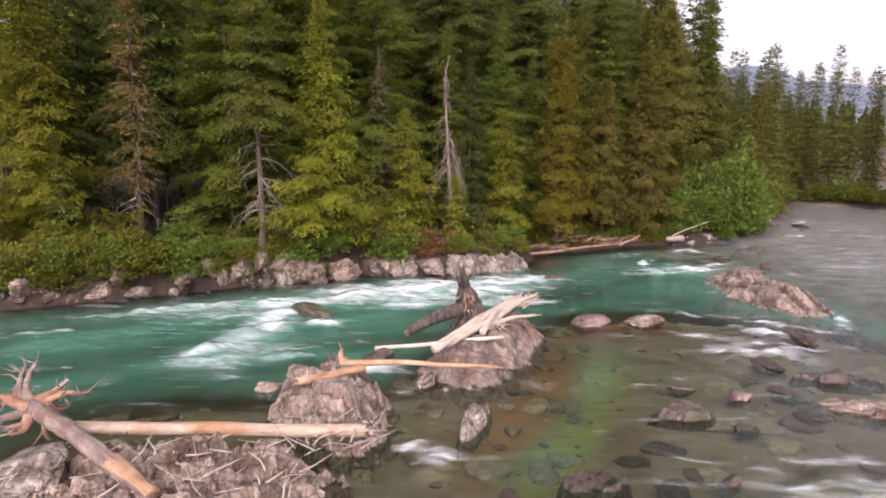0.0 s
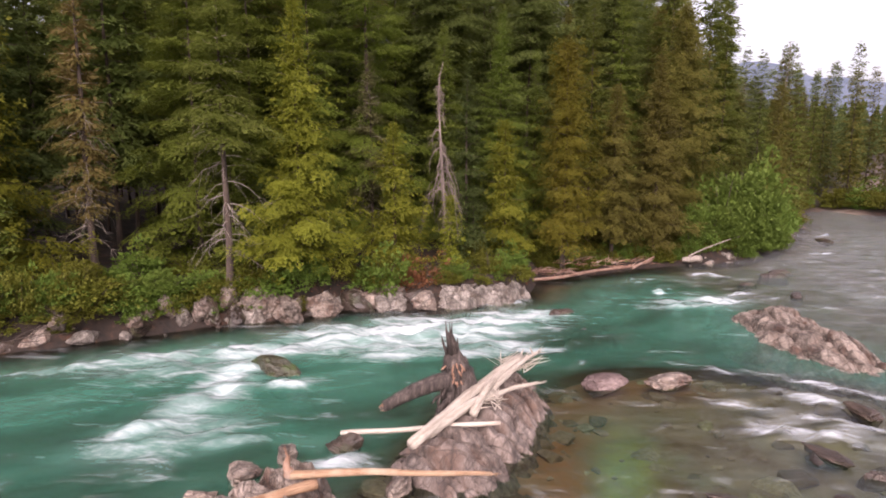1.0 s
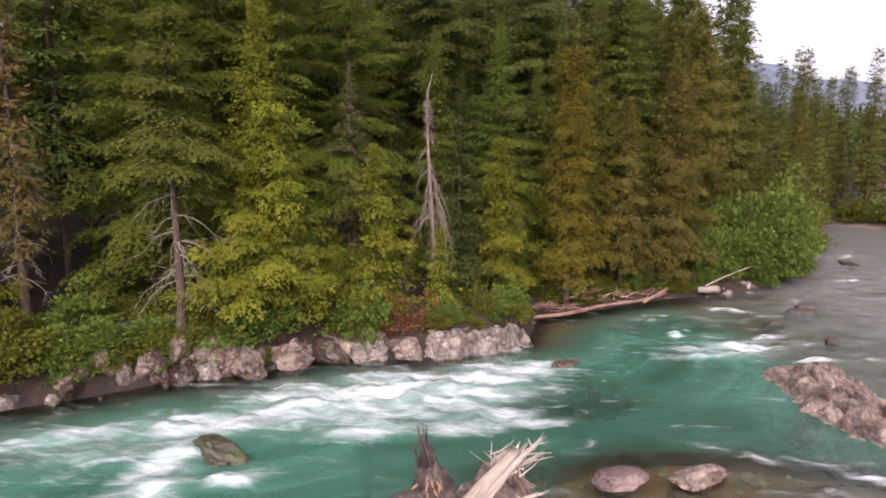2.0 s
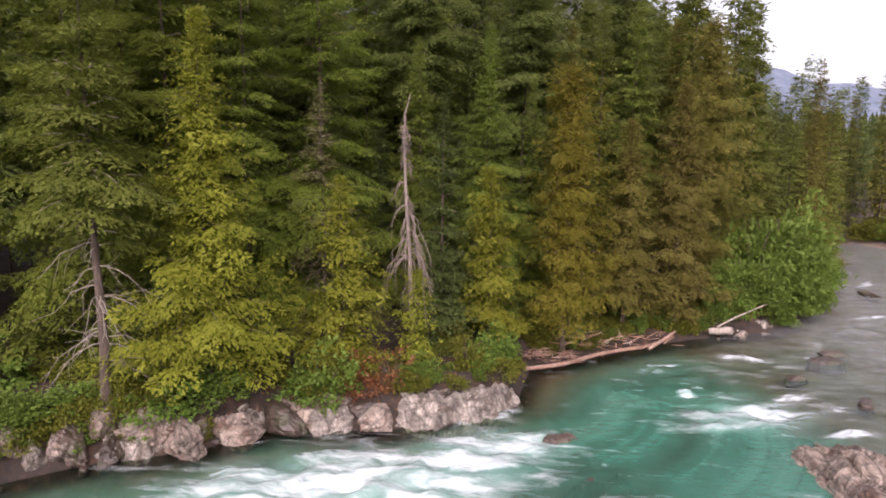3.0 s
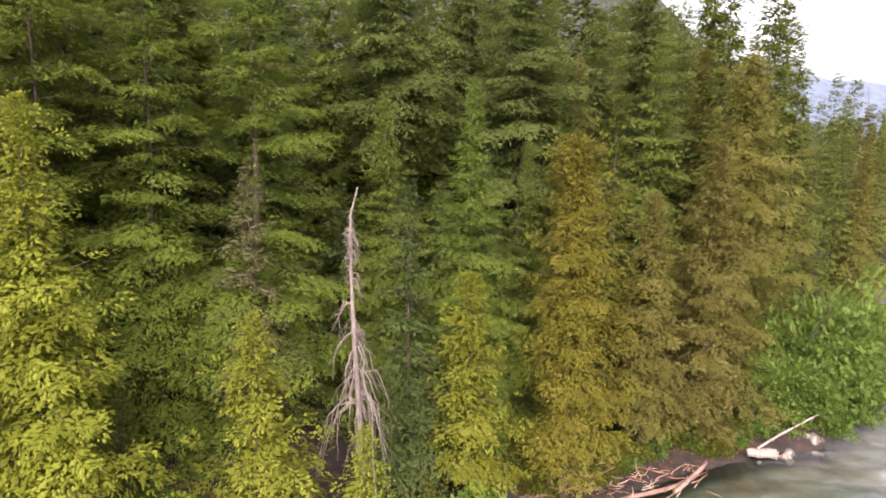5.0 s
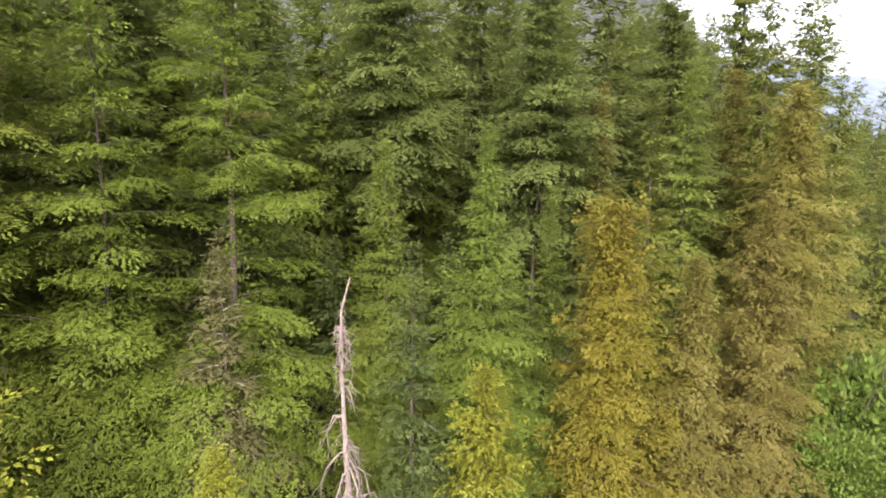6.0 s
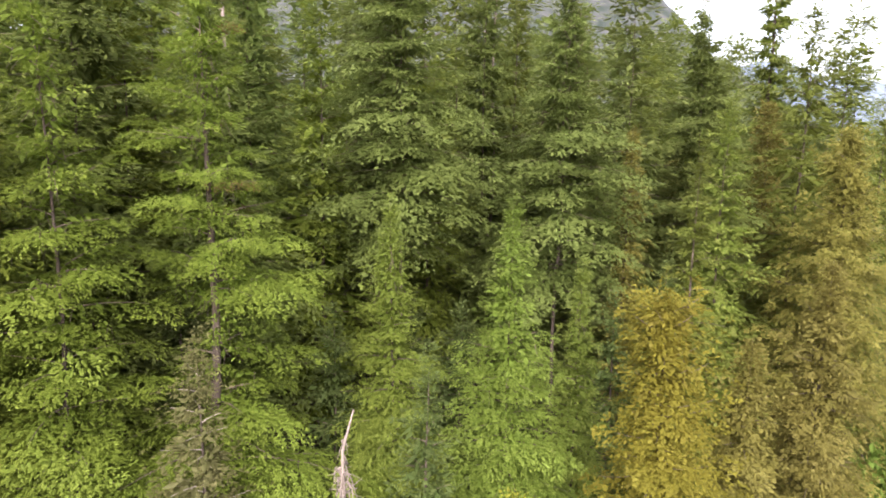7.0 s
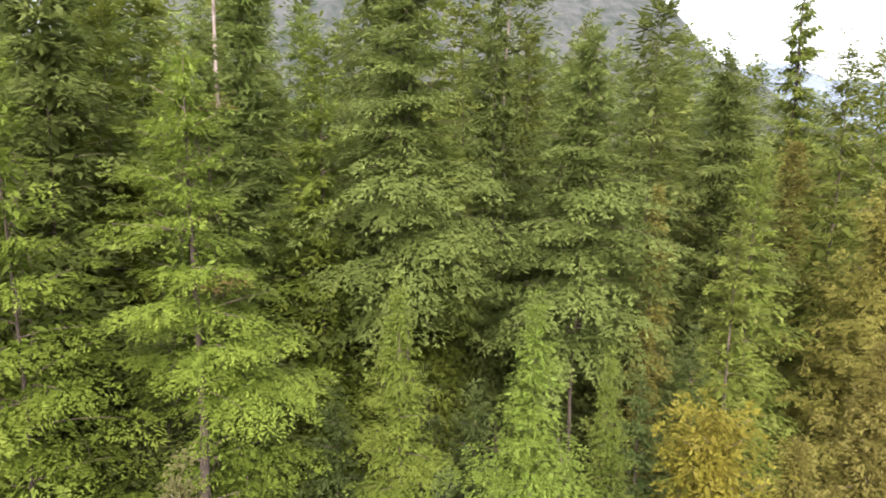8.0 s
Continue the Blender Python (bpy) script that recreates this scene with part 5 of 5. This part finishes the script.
for i, ((x, y, z, a, b, c), (m_, text)) in enumerate(zip(MID_ROCKS, MID_LOOK)):
    rock("boulder", x, y, z, (a, b, c), 131 + i, 0.3 * i, m_, text, block=0.1, cuts=5)

for i, (x, y, z, a, b, c) in enumerate([(-1.7, 13.0, 0.05, 0.6, 0.45, 0.42), (-3.9, 11.3, 0.05, 0.55, 0.45, 0.4), (-3.1, 12.3, 0.05, 0.6, 0.4, 0.45), (-4.6, 10.2, -0.05, 0.5, 0.4, 0.35), (0.2, 11.0, 0.1, 0.5, 0.4, 0.4)]):
    rock("boulder", x, y, z, (a, b, c), 340 + i, i, ROCK if i else WETROCK, "grey boulder beside the rock island", group="boulders by the islands")
SHALLOW = [(8.0, 11.3, 0.0, 0.42, 0.4, 0.32), (9.5, 10.6, 0.05, 0.6, 0.45, 0.33), (8.8, 8.5, 0.0, 0.42, 0.4, 0.36), (7.4, 5.6, 0.0, 0.42, 0.38, 0.3), (2.5, 4.6, -0.05, 0.5, 0.4, 0.25), (6.1, 5.2, -0.25, 0.8, 0.6, 0.35), (11.2, 13.4, 0.0, 0.4, 0.3, 0.22), (14.2, 16.5, 0.08, 0.75, 0.5, 0.45), (11.7, 13.7, 0.05, 0.9, 0.4, 0.3), (11.1, 11.2, -0.05, 0.6, 0.5, 0.3), (10.9, 9.4, 0.0, 0.5, 0.4, 0.3), (5.6, 6.9, -0.25, 0.6, 0.5, 0.3), (6.6, 7.6, -0.22, 0.7, 0.5, 0.3)]
for i, (x, y, z, a, b, c) in enumerate(SHALLOW):
    rock("boulder", x, y, z - 0.1, (a * 1.05, b * 0.75, c * 0.72), 150 + i, 0.25 * i, PINKROCK if i == 1 else WETROCK, "wet brown boulder in the clear shallows" if i != 1 else "flat pinkish boulder in the clear shallows", group="boulders in the shallows")
UPPER = [(22.3, 40.9, 0.0, 0.9, 0.5, 0.35), (18.4, 36.6, -0.05, 0.8, 0.5, 0.3), (20.0, 33.4, -0.05, 0.9, 0.5, 0.28), (31, 58.5, 0.0, 0.8, 0.6, 0.4), (33.5, 57.0, 0.0, 0.9, 0.6, 0.4), (53.2, 72.5, 0.1, 1.3, 0.9, 0.5), (54.5, 70.5, 0.2, 1.4, 1.0, 0.6)]
for i, (x, y, z, a, b, c) in enumerate(UPPER):
    rock("boulder", x, y, z, (a, b, c), 170 + i, 0.5 * i, WETROCK if i < 5 else ROCK, "dark boulder breaking the upper channel", group="boulders in the upper channel")
FARBANK = [(-8.8, 26.7, 0.7, 1.5, 0.95, 1.0), (-10.9, 25.2, 0.6, 0.7, 0.6, 0.85), (-11.9, 24.6, 0.5, 0.45, 0.5, 0.8), (-10.2, 26.0, 1.4, 0.7, 0.6, 0.7), (-13.4, 23.5, 0.3, 1.1, 0.6, 0.5), (-4.6, 29.4, 0.5, 0.9, 0.6, 0.6), (-3.0, 29.6, 0.55, 1.0, 0.7, 0.8), (-1.5, 29.4, 0.5, 0.8, 0.6, 0.6), (-15.0, 22.0, 0.25, 0.75, 0.55, 0.42), (-16.6, 21.4, 0.3, 0.95, 0.6, 0.55), (-17.6, 20.6, 0.2, 0.6, 0.5, 0.4), (-18.6, 20.4, 0.35, 0.8, 0.6, 0.55), (-16.2, 22.2, 0.6, 0.7, 0.5, 0.4), (-7.4, 27.2, 0.4, 0.7, 0.6, 0.7), (-9.6, 27.0, 1.6, 0.9, 0.6, 0.6), (-12.6, 24.6, 1.0, 0.7, 0.5, 0.7)]
FARBANK += [(-9.8, 25.7, 0.25, 0.9, 0.7, 0.75), (-7.7, 26.5, 0.4, 1.5, 0.9, 0.95), (-6.0, 27.7, 0.4, 1.1, 0.8, 0.8), (-4.5, 28.6, 0.3, 1.1, 0.7, 0.7), (-2.5, 28.8, 0.3, 1.2, 0.7, 0.6), (-0.9, 29.0, 0.35, 1.1, 0.7, 0.6)]
rs = np.random.default_rng(15)
for i in range(20):
    x = rs.uniform(-24, -6.5)
    FARBANK.append((x, float(np.interp(x, BANK[:, 0], BANK[:, 1])) + rs.uniform(0.1, 1.5), rs.uniform(0.3, 1.2), rs.uniform(0.35, 0.8), rs.uniform(0.35, 0.6), rs.uniform(0.3, 0.6)))
for i, (x, y, z, a, b, c) in enumerate(FARBANK):
    rock("boulder", x, y, z, (a, b, c), 190 + i, 0.5 * i, (ROCK, WETROCK, PALEROCK, ROCK, WETROCK, ROCK)[i % 6], BIG, group="boulders along the far bank")
# small stones between them
SMALL = [boulder_mesh(230 + i, (0.3, 0.24, 0.2), 3, 2, material=(ROCK, WETROCK, PALEROCK)[i % 3]) for i in range(6)]
rs = np.random.default_rng(5)
for i in range(55):
    k = int(rs.integers(2, len(BANK) - 9))
    p = BANK[k] + (BANK[k + 1] - BANK[k]) * rs.random()
    n_ = np.array((-(BANK[k + 1] - BANK[k])[1], (BANK[k + 1] - BANK[k])[0]))
    p = p + n_ / np.hypot(*n_) * rs.uniform(-0.5, 1.0)
    if 4.5 < p[0] < 16:
        continue
    ob = new("stone", SMALL[i % 6])
    ob.matrix_world = pose(p[0], p[1], max(land_z(*p), -0.1) + 0.03, rs.uniform(-20, 20), rs.uniform(-20, 20), rs.uniform(0, 360)) @ Matrix.Scale(rs.uniform(0.6, 1.6), 4)
    tagged(ob, "small weathered stone on the bank", "stone", "bank stones")
# sunken stones on the bed
bed = Geo()
where = np.c_[rs.uniform(-9, 15, 620), rs.uniform(1, 24, 620)]
for (x, y), z in zip(where, land_zs(where)):
    if z < -0.75 or z > 0.1:
        continue
    src = SMALL[int(rs.integers(0, 6))]
    v = np.empty(len(src.vertices) * 3)
    src.vertices.foreach_get("co", v)
    v = v.reshape(-1, 3) * (0.4 + 2.2 * rs.random() ** 2.5) * np.array((1, 1, 0.5))
    a = rs.uniform(0, 6.28)
    v = np.c_[v[:, 0] * np.cos(a) - v[:, 1] * np.sin(a), v[:, 0] * np.sin(a) + v[:, 1] * np.cos(a), v[:, 2]] + (x, y, z)
    bed.add(v, np.array([p.vertices[:] for p in src.polygons]))
tagged(new("bed_stones", bed.mesh("bed_stones", pebble_material())), "brown stones on the shallow river bed", "stones", kind="stuff")


# Driftwood
def log(name, a, b, r0, r1, material, label, seed=0, bend=0.0, splinter=0.0, knots=0, sag=(0, 0, 1), curl=0.0):
    g = Geo()
    a, b = np.array(a, float), np.array(b, float)
    t = np.linspace(0, 1, 16)
    mid = np.outer(np.sin(t * np.pi) * bend + curl * np.sin(t * 3 * np.pi), sag)
    pts = a + np.outer(t, b - a) + mid + 0.015 * np.c_[np.sin(t * 9 + seed), np.cos(t * 7 + seed), np.sin(t * 11 + seed)]
    o = pts[0].copy()
    wood_piece(g, pts - o, np.linspace(r0, r1, 16), 14, 0.24, seed, splinter)
    rg = np.random.default_rng(seed)
    for _ in range(knots):
        q = pts[rg.integers(2, 14)] - o
        e = unit(rg.normal(0, 1, 3)) * rg.uniform(0.1, 0.3)
        tube(g, np.array([q, q + e * 0.6, q + e]), [r0 * 0.3, r0 * 0.22, r0 * 0.1], 6)
    # axis along local x, so that the grain follows the log
    d = unit(b - a)
    turn = Vector((1, 0, 0)).rotation_difference(Vector(d)).to_matrix()
    inv = np.array(turn.transposed())
    g.v = [v @ inv.T for v in g.v]
    ob = new(name, g.mesh(name, material, True))
    ob.matrix_world = Matrix.Translation(o) @ turn.to_4x4()
    return tagged(ob, label, "driftwood")


log("log", (-7.8, 5.95, 0.6), (-0.75, 6.0, 0.72), 0.155, 0.16, LOGBARK, "long peeled tan log lying across the rocks", 3, splinter=0.3, knots=4)
log("log", (-2.05, 9.5, 1.15), (2.4, 10.65, 0.72), 0.1, 0.05, RAWWOOD, "split orange log with a broken butt", 4, 0.05, 0.25)
log("log", (-1.4, 9.3, 1.08), (-3.05, 8.25, 1.0), 0.115, 0.11, RAWWOOD, "short broken orange log on the outcrop", 5, splinter=0.15)
log("log_stub", (-2.1, 9.5, 1.1), (-2.15, 9.55, 1.55), 0.12, 0.05, REDWOOD, "upright splintered stub of a broken log", 6, splinter=0.3)
log("pole", (-1.8, 13.2, 0.4), (2.65, 12.8, 1.05), 0.075, 0.06, DRIFT, "thin bleached pole lying across the island", 7)
log("driftwood_trunk", (0.4, 11.45, 0.98), (3.4, 17.6, 1.28), 0.15, 0.16, DRIFT, "bleached driftwood trunk lying along the island", 8, 0.1, 0.6, 3)
log("driftwood_trunk", (1.9, 13.4, 1.0), (2.8, 16.4, 1.25), 0.12, 0.1, DRIFT, "bleached driftwood limb on the island", 9, 0.15, 0.5, 2)
log("bank_log", (5.2, 36.1, 0.22), (13.7, 41.2, 0.6), 0.11, 0.075, BANKWOOD, "long reddish log stranded along the far bank", 10, 0.5, 0.6, 22, (0.5, -0.8, 0.1), 0.26)
log("bank_log", (12.0, 39.3, 0.5), (13.9, 41.3, 0.9), 0.1, 0.07, BANKWOOD, "broken reddish stub leaning on the bank log", 11, 0.1, 0.4, 4, (0.45, -0.8, 0.3), 0.05)
log("driftwood_trunk", (0.75, 12.2, 0.95), (2.3, 14.6, 1.12), 0.17, 0.1, DRIFT, "splintered flat piece of bleached driftwood", 31, 0.05, 0.7, 2)
log("driftwood_trunk", (2.4, 15.0, 1.1), (4.1, 18.4, 1.25), 0.13, 0.05, DRIFT, "broken end of bleached driftwood over the water", 32, 0.1, 0.7, 3)
log("driftwood_trunk", (2.0, 14.2, 1.0), (3.9, 16.0, 1.0), 0.09, 0.05, DRIFT, "splintered bleached limb on the island", 33, 0.08, 0.5, 2)
log("branch", (17.0, 43.4, 0.7), (22.0, 46.2, 1.9), 0.06, 0.03, GREYWOOD, "bare branch reaching out over the water", 12, 0.15)
log("log_stub", (16.6, 43.6, 0.35), (17.8, 43.2, 0.55), 0.2, 0.24, GREYWOOD, "short pale broken log at the water's edge", 13, splinter=0.2)


def stump():
    """The old root stump on the island: a squat bole with shards on top and one thick limb."""
    root = new("stump")
    root.location = (1.55, 14.8, 0.85)
    rg = np.random.default_rng(8)
    girth = lambda h: 0.42 + 0.3 * np.exp(-((h + 0.2) / 0.6) ** 2) - 0.34 * np.clip(h - 0.9, 0, 1.4)  # noqa: E731
    g = Geo()
    z = np.linspace(-0.6, 2.05, 24)
    pts = np.c_[-0.16 * z - 0.09 * np.clip(z - 0.8, 0, 2) ** 2 + 0.03 * np.sin(z * 4), 0.06 * z, z]
    tube(g, pts, girth(z), 26, rough=0.35, seed=4)
    part("bole", g.mesh("bole", STUMPWOOD, True), root)
    g = Geo()
    for i in range(16):
        o = np.array((-0.33 + rg.normal(0, 0.08), rg.normal(0, 0.09), 1.45))
        e = np.array((-0.13, 0.02, rg.uniform(0.4, 1.05))) + rg.normal(0, 0.05, 3)
        tube(g, np.array([o, o + e * 0.55 + rg.normal(0, 0.03, 3), o + e]), [0.055, 0.04, 0.008], 5)
    tagged(part("splinters", g.mesh("splinters", STUMPWOOD, True), root), kind="stuff")
    g = Geo()
    for i in range(12):
        o = np.array((-0.15 + rg.normal(0, 0.1), -0.4 + rg.normal(0, 0.03), rg.uniform(0.7, 1.25)))
        e = np.array((rg.normal(0, 0.08), -0.06, -rg.uniform(0.1, 0.3)))
        tube(g, np.array([o, o + e * 0.5, o + e]), [0.02, 0.035, 0.008], 5)
    tagged(part("torn_wood", g.mesh("torn_wood", REDWOOD, True), root, "reddish torn wood"), kind="stuff")
    g = Geo()
    for i in range(110):
        a = rg.uniform(0, 6.28)
        h = rg.uniform(0.0, 1.35)
        r = float(girth(h)) * 0.97
        o = np.array((-0.16 * h + r * math.cos(a), 0.06 * h + r * math.sin(a), h))
        e = np.array((math.cos(a) * 0.1, math.sin(a) * 0.1, -rg.uniform(0.2, 0.6)))
        tube(g, np.array([o, o + e * 0.5 + (math.cos(a) * 0.05, math.sin(a) * 0.05, 0), o + e]), [0.035, 0.04, 0.012], 5)
    tagged(part("ragged_bark", g.mesh("ragged_bark", STUMPWOOD, True), root), kind="stuff")
    g = Geo()
    t = np.linspace(0, 1, 12)
    pts = np.c_[-0.1 - 2.2 * t, -0.1 - 0.1 * t, 0.75 - 0.95 * t + 0.12 * np.sin(t * 3.1)]
    wood_piece(g, pts, np.linspace(0.3, 0.17, 12), 14, 0.12, 5, 0.16)
    limb_ = part("limb", g.mesh("limb", STUMPWOOD, True), root, "thick grey limb with a red broken end")
    g = Geo()
    for _ in range(9):
        o = pts[-1] + rg.normal(0, 0.08, 3)
        tube(g, np.array([o + (0.12, 0, 0.04), o, o + (-rg.uniform(0.08, 0.22), 0, -0.06)]), [0.06, 0.06, 0.012], 5)
    part("broken_end", g.mesh("broken_end", REDWOOD, True), limb_, "torn red inner wood")
    g = Geo()
    for i in range(7):
        a = i * 0.9 + 0.3
        s = np.linspace(0, 1, 7)
        pts = np.c_[np.cos(a) * (0.35 + 0.6 * s), np.sin(a) * (0.35 + 0.6 * s), 0.22 - 0.4 * s + 0.08 * np.sin(s * 7 + i)]
        tube(g, pts, np.linspace(0.15, 0.03, 7), 7, rough=0.3, seed=i)
    tagged(part("roots", g.mesh("roots", STUMPWOOD, True), root), kind="stuff")
    return tagged(root, "squat weathered grey stump with ragged top on the rock island", "tree stump")


stump()


def root_wad():
    """Uprooted driftwood: a short trunk with a fan of broken roots."""
    root = new("uprooted_trunk")
    root.location = (-9.2, 6.5, 0.85)
    t = np.linspace(0, 1, 14)
    a, b = np.zeros(3), np.array((4.9, -3.5, -0.25))
    g = Geo()
    tube(g, np.outer(t, b) + np.c_[0 * t, 0 * t, 0.12 * np.sin(t * 3)], np.linspace(0.2, 0.15, 14), 14, rough=0.45, seed=12)
    turn = Vector((1, 0, 0)).rotation_difference(Vector(unit(b))).to_matrix()
    inv = np.array(turn.transposed())
    rg = np.random.default_rng(20)
    # ridges of old bark along the bole
    ridges = Geo()
    for _ in range(46):
        t0 = rg.uniform(0, 0.8)
        q, a_ = np.outer(np.linspace(t0, t0 + rg.uniform(0.06, 0.2), 4), b), rg.uniform(0, 6.28)
        q = q + (0.175 - 0.06 * t0) * np.array((0.58 * math.cos(a_), 0.81 * math.cos(a_), math.sin(a_))) + (0, 0, 0.12 * math.sin(t0 * 3))
        tube(ridges, q + rg.normal(0, 0.012, (4, 3)), [0.015, 0.05, 0.045, 0.012], 5, rough=0.3)
    g.v = [v @ inv.T for v in g.v]
    ridges.v = [v @ inv.T for v in ridges.v]
    bole = part("bole", g.mesh("uprooted_bole", ROOTWOOD, True), root)
    bole.matrix_local = turn.to_4x4()
    bark_ = tagged(part("old_bark", ridges.mesh("old_bark", ROOTWOOD, True), root), kind="stuff")
    bark_.matrix_local = turn.to_4x4()
    g = Geo()
    tube(g, np.outer(np.linspace(0.58, 1.0, 9), b) + (0.02, 0.02, 0.1), np.array([0.05, 0.13, 0.16, 0.17, 0.17, 0.17, 0.17, 0.16, 0.15]), 12, rough=0.5, seed=13)
    g.v = [v @ inv.T for v in g.v]
    torn = part("torn_bark", g.mesh("torn_bark", RAWWOOD, True), root, "orange torn inner wood")
    torn.matrix_local = turn.to_4x4()
    rg = np.random.default_rng(21)
    tips = [(1.2, 0.6, 0.3), (0.5, 0.7, 0.5), (-0.7, 0.5, 0.6), (-1.1, -0.3, 0.3), (0.3, 0.5, -0.6), (-0.6, -0.1, -0.7), (-1.4, 0.1, -0.1), (0.8, 0.3, 0.05), (-0.3, 0.4, 0.75), (-0.9, 0.3, 0.2), (-0.5, 0.6, 0.1), (-0.2, -0.5, -0.6), (-1.0, -0.5, -0.5), (0.5, 0.1, -0.7)]
    for i, e in enumerate(tips):
        g = Geo()
        e = np.array(e)
        s = np.linspace(0, 1, 8)
        pts = np.outer(s, e) + np.c_[0.16 * np.sin(s * 5 + i), 0.16 * np.cos(s * 4 + i), 0.2 * np.sin(s * 4 + 2 * i)] * s[:, None]
        tube(g, pts, np.linspace(0.17, 0.03, 8) if e[0] < 0.9 else np.linspace(0.13, 0.04, 8), 9, rough=0.8, seed=i)
        fine = Geo()
        for _ in range(12):
            q = pts[rg.integers(2, 8)]
            w = rg.normal(0, 0.2, 3) + e * 0.15
            tube(fine, np.array([q, q + w * 0.5 + rg.normal(0, 0.04, 3), q + w]), [0.03, 0.02, 0.004], 5)
        thick_root = part("root", g.mesh("root", RAWWOOD if i == 0 else (ROOTWOOD, REDWOOD)[i % 2], True), root)
        tagged(part("rootlets", fine.mesh("rootlets", ROOTWOOD, True), thick_root), kind="stuff")
    return tagged(root, "uprooted driftwood trunk with splayed broken roots", "driftwood")


root_wad()


def tangle(name, x, y, z, wide, deep, count, reach, material, label, seed, flat=0.25, toward=(0.2, 1.0)):
    """A heap of thin broken sticks."""
    rg = np.random.default_rng(seed)
    g = Geo()
    for _ in range(count):
        o = np.array((rg.uniform(-wide, wide), rg.uniform(-deep, deep), rg.uniform(0, 0.22)))
        a = math.atan2(toward[1], toward[0]) + rg.normal(0, 0.9)
        L = reach * rg.uniform(0.4, 1.2)
        e = np.array((math.cos(a) * L, math.sin(a) * L, rg.uniform(-0.15, 1) * flat * L))
        k = rg.normal(0, 0.06 * L, 3)
        r = rg.uniform(0.008, 0.028)
        tube(g, np.array([o, o + e * 0.35 + k, o + e * 0.7 + k * 0.5, o + e]), [r, r * 0.9, r * 0.7, r * 0.3], 5)
    ob = new(name, g.mesh(name, material, True))
    ob.location = (x, y, z)
    return tagged(ob, label, "driftwood", kind="stuff")


tangle("driftwood_sticks", 3.2, 17.2, 1.0, 0.5, 0.7, 60, 0.75, DRIFT, "heap of bleached driftwood sticks on the island", 3, 0.5, (0.6, 1.0))
tangle("driftwood_sticks", 2.3, 14.2, 0.9, 0.45, 0.7, 36, 0.6, DRIFT, "heap of bleached driftwood sticks on the island", 4, 0.3)
tangle("twigs", -4.6, 4.2, 0.4, 3.6, 1.6, 60, 0.8, DRIFT, "pale twigs scattered over the rubble shelf", 5, 0.5, (0.6, 0.8))
tangle("twigs", -1.4, 6.0, 0.5, 1.0, 0.9, 40, 0.9, GREYWOOD, "thin twigs hanging from the outcrop", 6, 0.4)
tangle("twigs", 9.5, 39.3, 0.75, 3.6, 1.4, 90, 1.0, REDWOOD, "reddish driftwood litter along the far bank", 7, 0.25, (1.0, 0.6))
tangle("twigs", 6.4, 37.4, 0.4, 1.4, 0.7, 90, 0.9, BANKWOOD, "pale reddish sticks heaped on the bank", 17, 0.2, (1.0, 0.5))
tangle("twigs", -20.0, 21.2, 0.5, 4.0, 1.2, 90, 1.3, BARK, "dark dead sticks and roots along the bank", 9, 0.4, (1.0, 0.3))
tangle("twigs", -2.4, 31.0, 1.1, 2.0, 0.8, 60, 0.9, GREYWOOD, "dead grey twigs on the bank", 8, 0.5)
set_shrub(shrub(300, 1.0, 1.2, 40, 35, 0.09, DEADLEAF), -2.2, 30.2, 0.9, 0, (1.1, 0.9, 1.3), "dead_bush", "rust-brown dead bush on the bank rocks", "bush")

for i, (x, y) in enumerate([(-3.7, 30.4), (-0.8, 30.6), (-2.9, 31.2)]):
    set_shrub(shrub(302 + i, 1.0, 1.2, 26, 22, 0.08, (TAN, DEADLEAF, TAN)[i], stems=16), x, y, land_z(x, y) - 0.1, i, (1.1, 0.9, 1.5), "dead_bush", "withered brown bush among bare twigs on the bank", "bush", "withered bushes")

# dead leaves and needles under the edge of the trees
lit = Geo()
place = np.c_[rs.uniform(-14, 18, 9000), rs.uniform(22, 48, 9000)]
off = from_bank(place)[0]
place = place[(off > 0.25) & (off < 3.5)]
count_ = len(place)
heading = rs.uniform(0, 6.28, count_)
sprigs(lit, np.c_[place, land_zs(place) + 0.05], unit(np.c_[np.cos(heading), np.sin(heading), rs.normal(0, 0.25, count_)]), unit(np.c_[rs.normal(0, 0.3, (count_, 2)), np.ones(count_)]), rs.uniform(0.1, 0.3, count_), rs.uniform(0.03, 0.07, count_), np.zeros(count_))
tagged(new("leaf_litter", lit.mesh("leaf_litter", DEADLEAF)), "reddish brown leaf litter on the bank", "litter", kind="stuff")
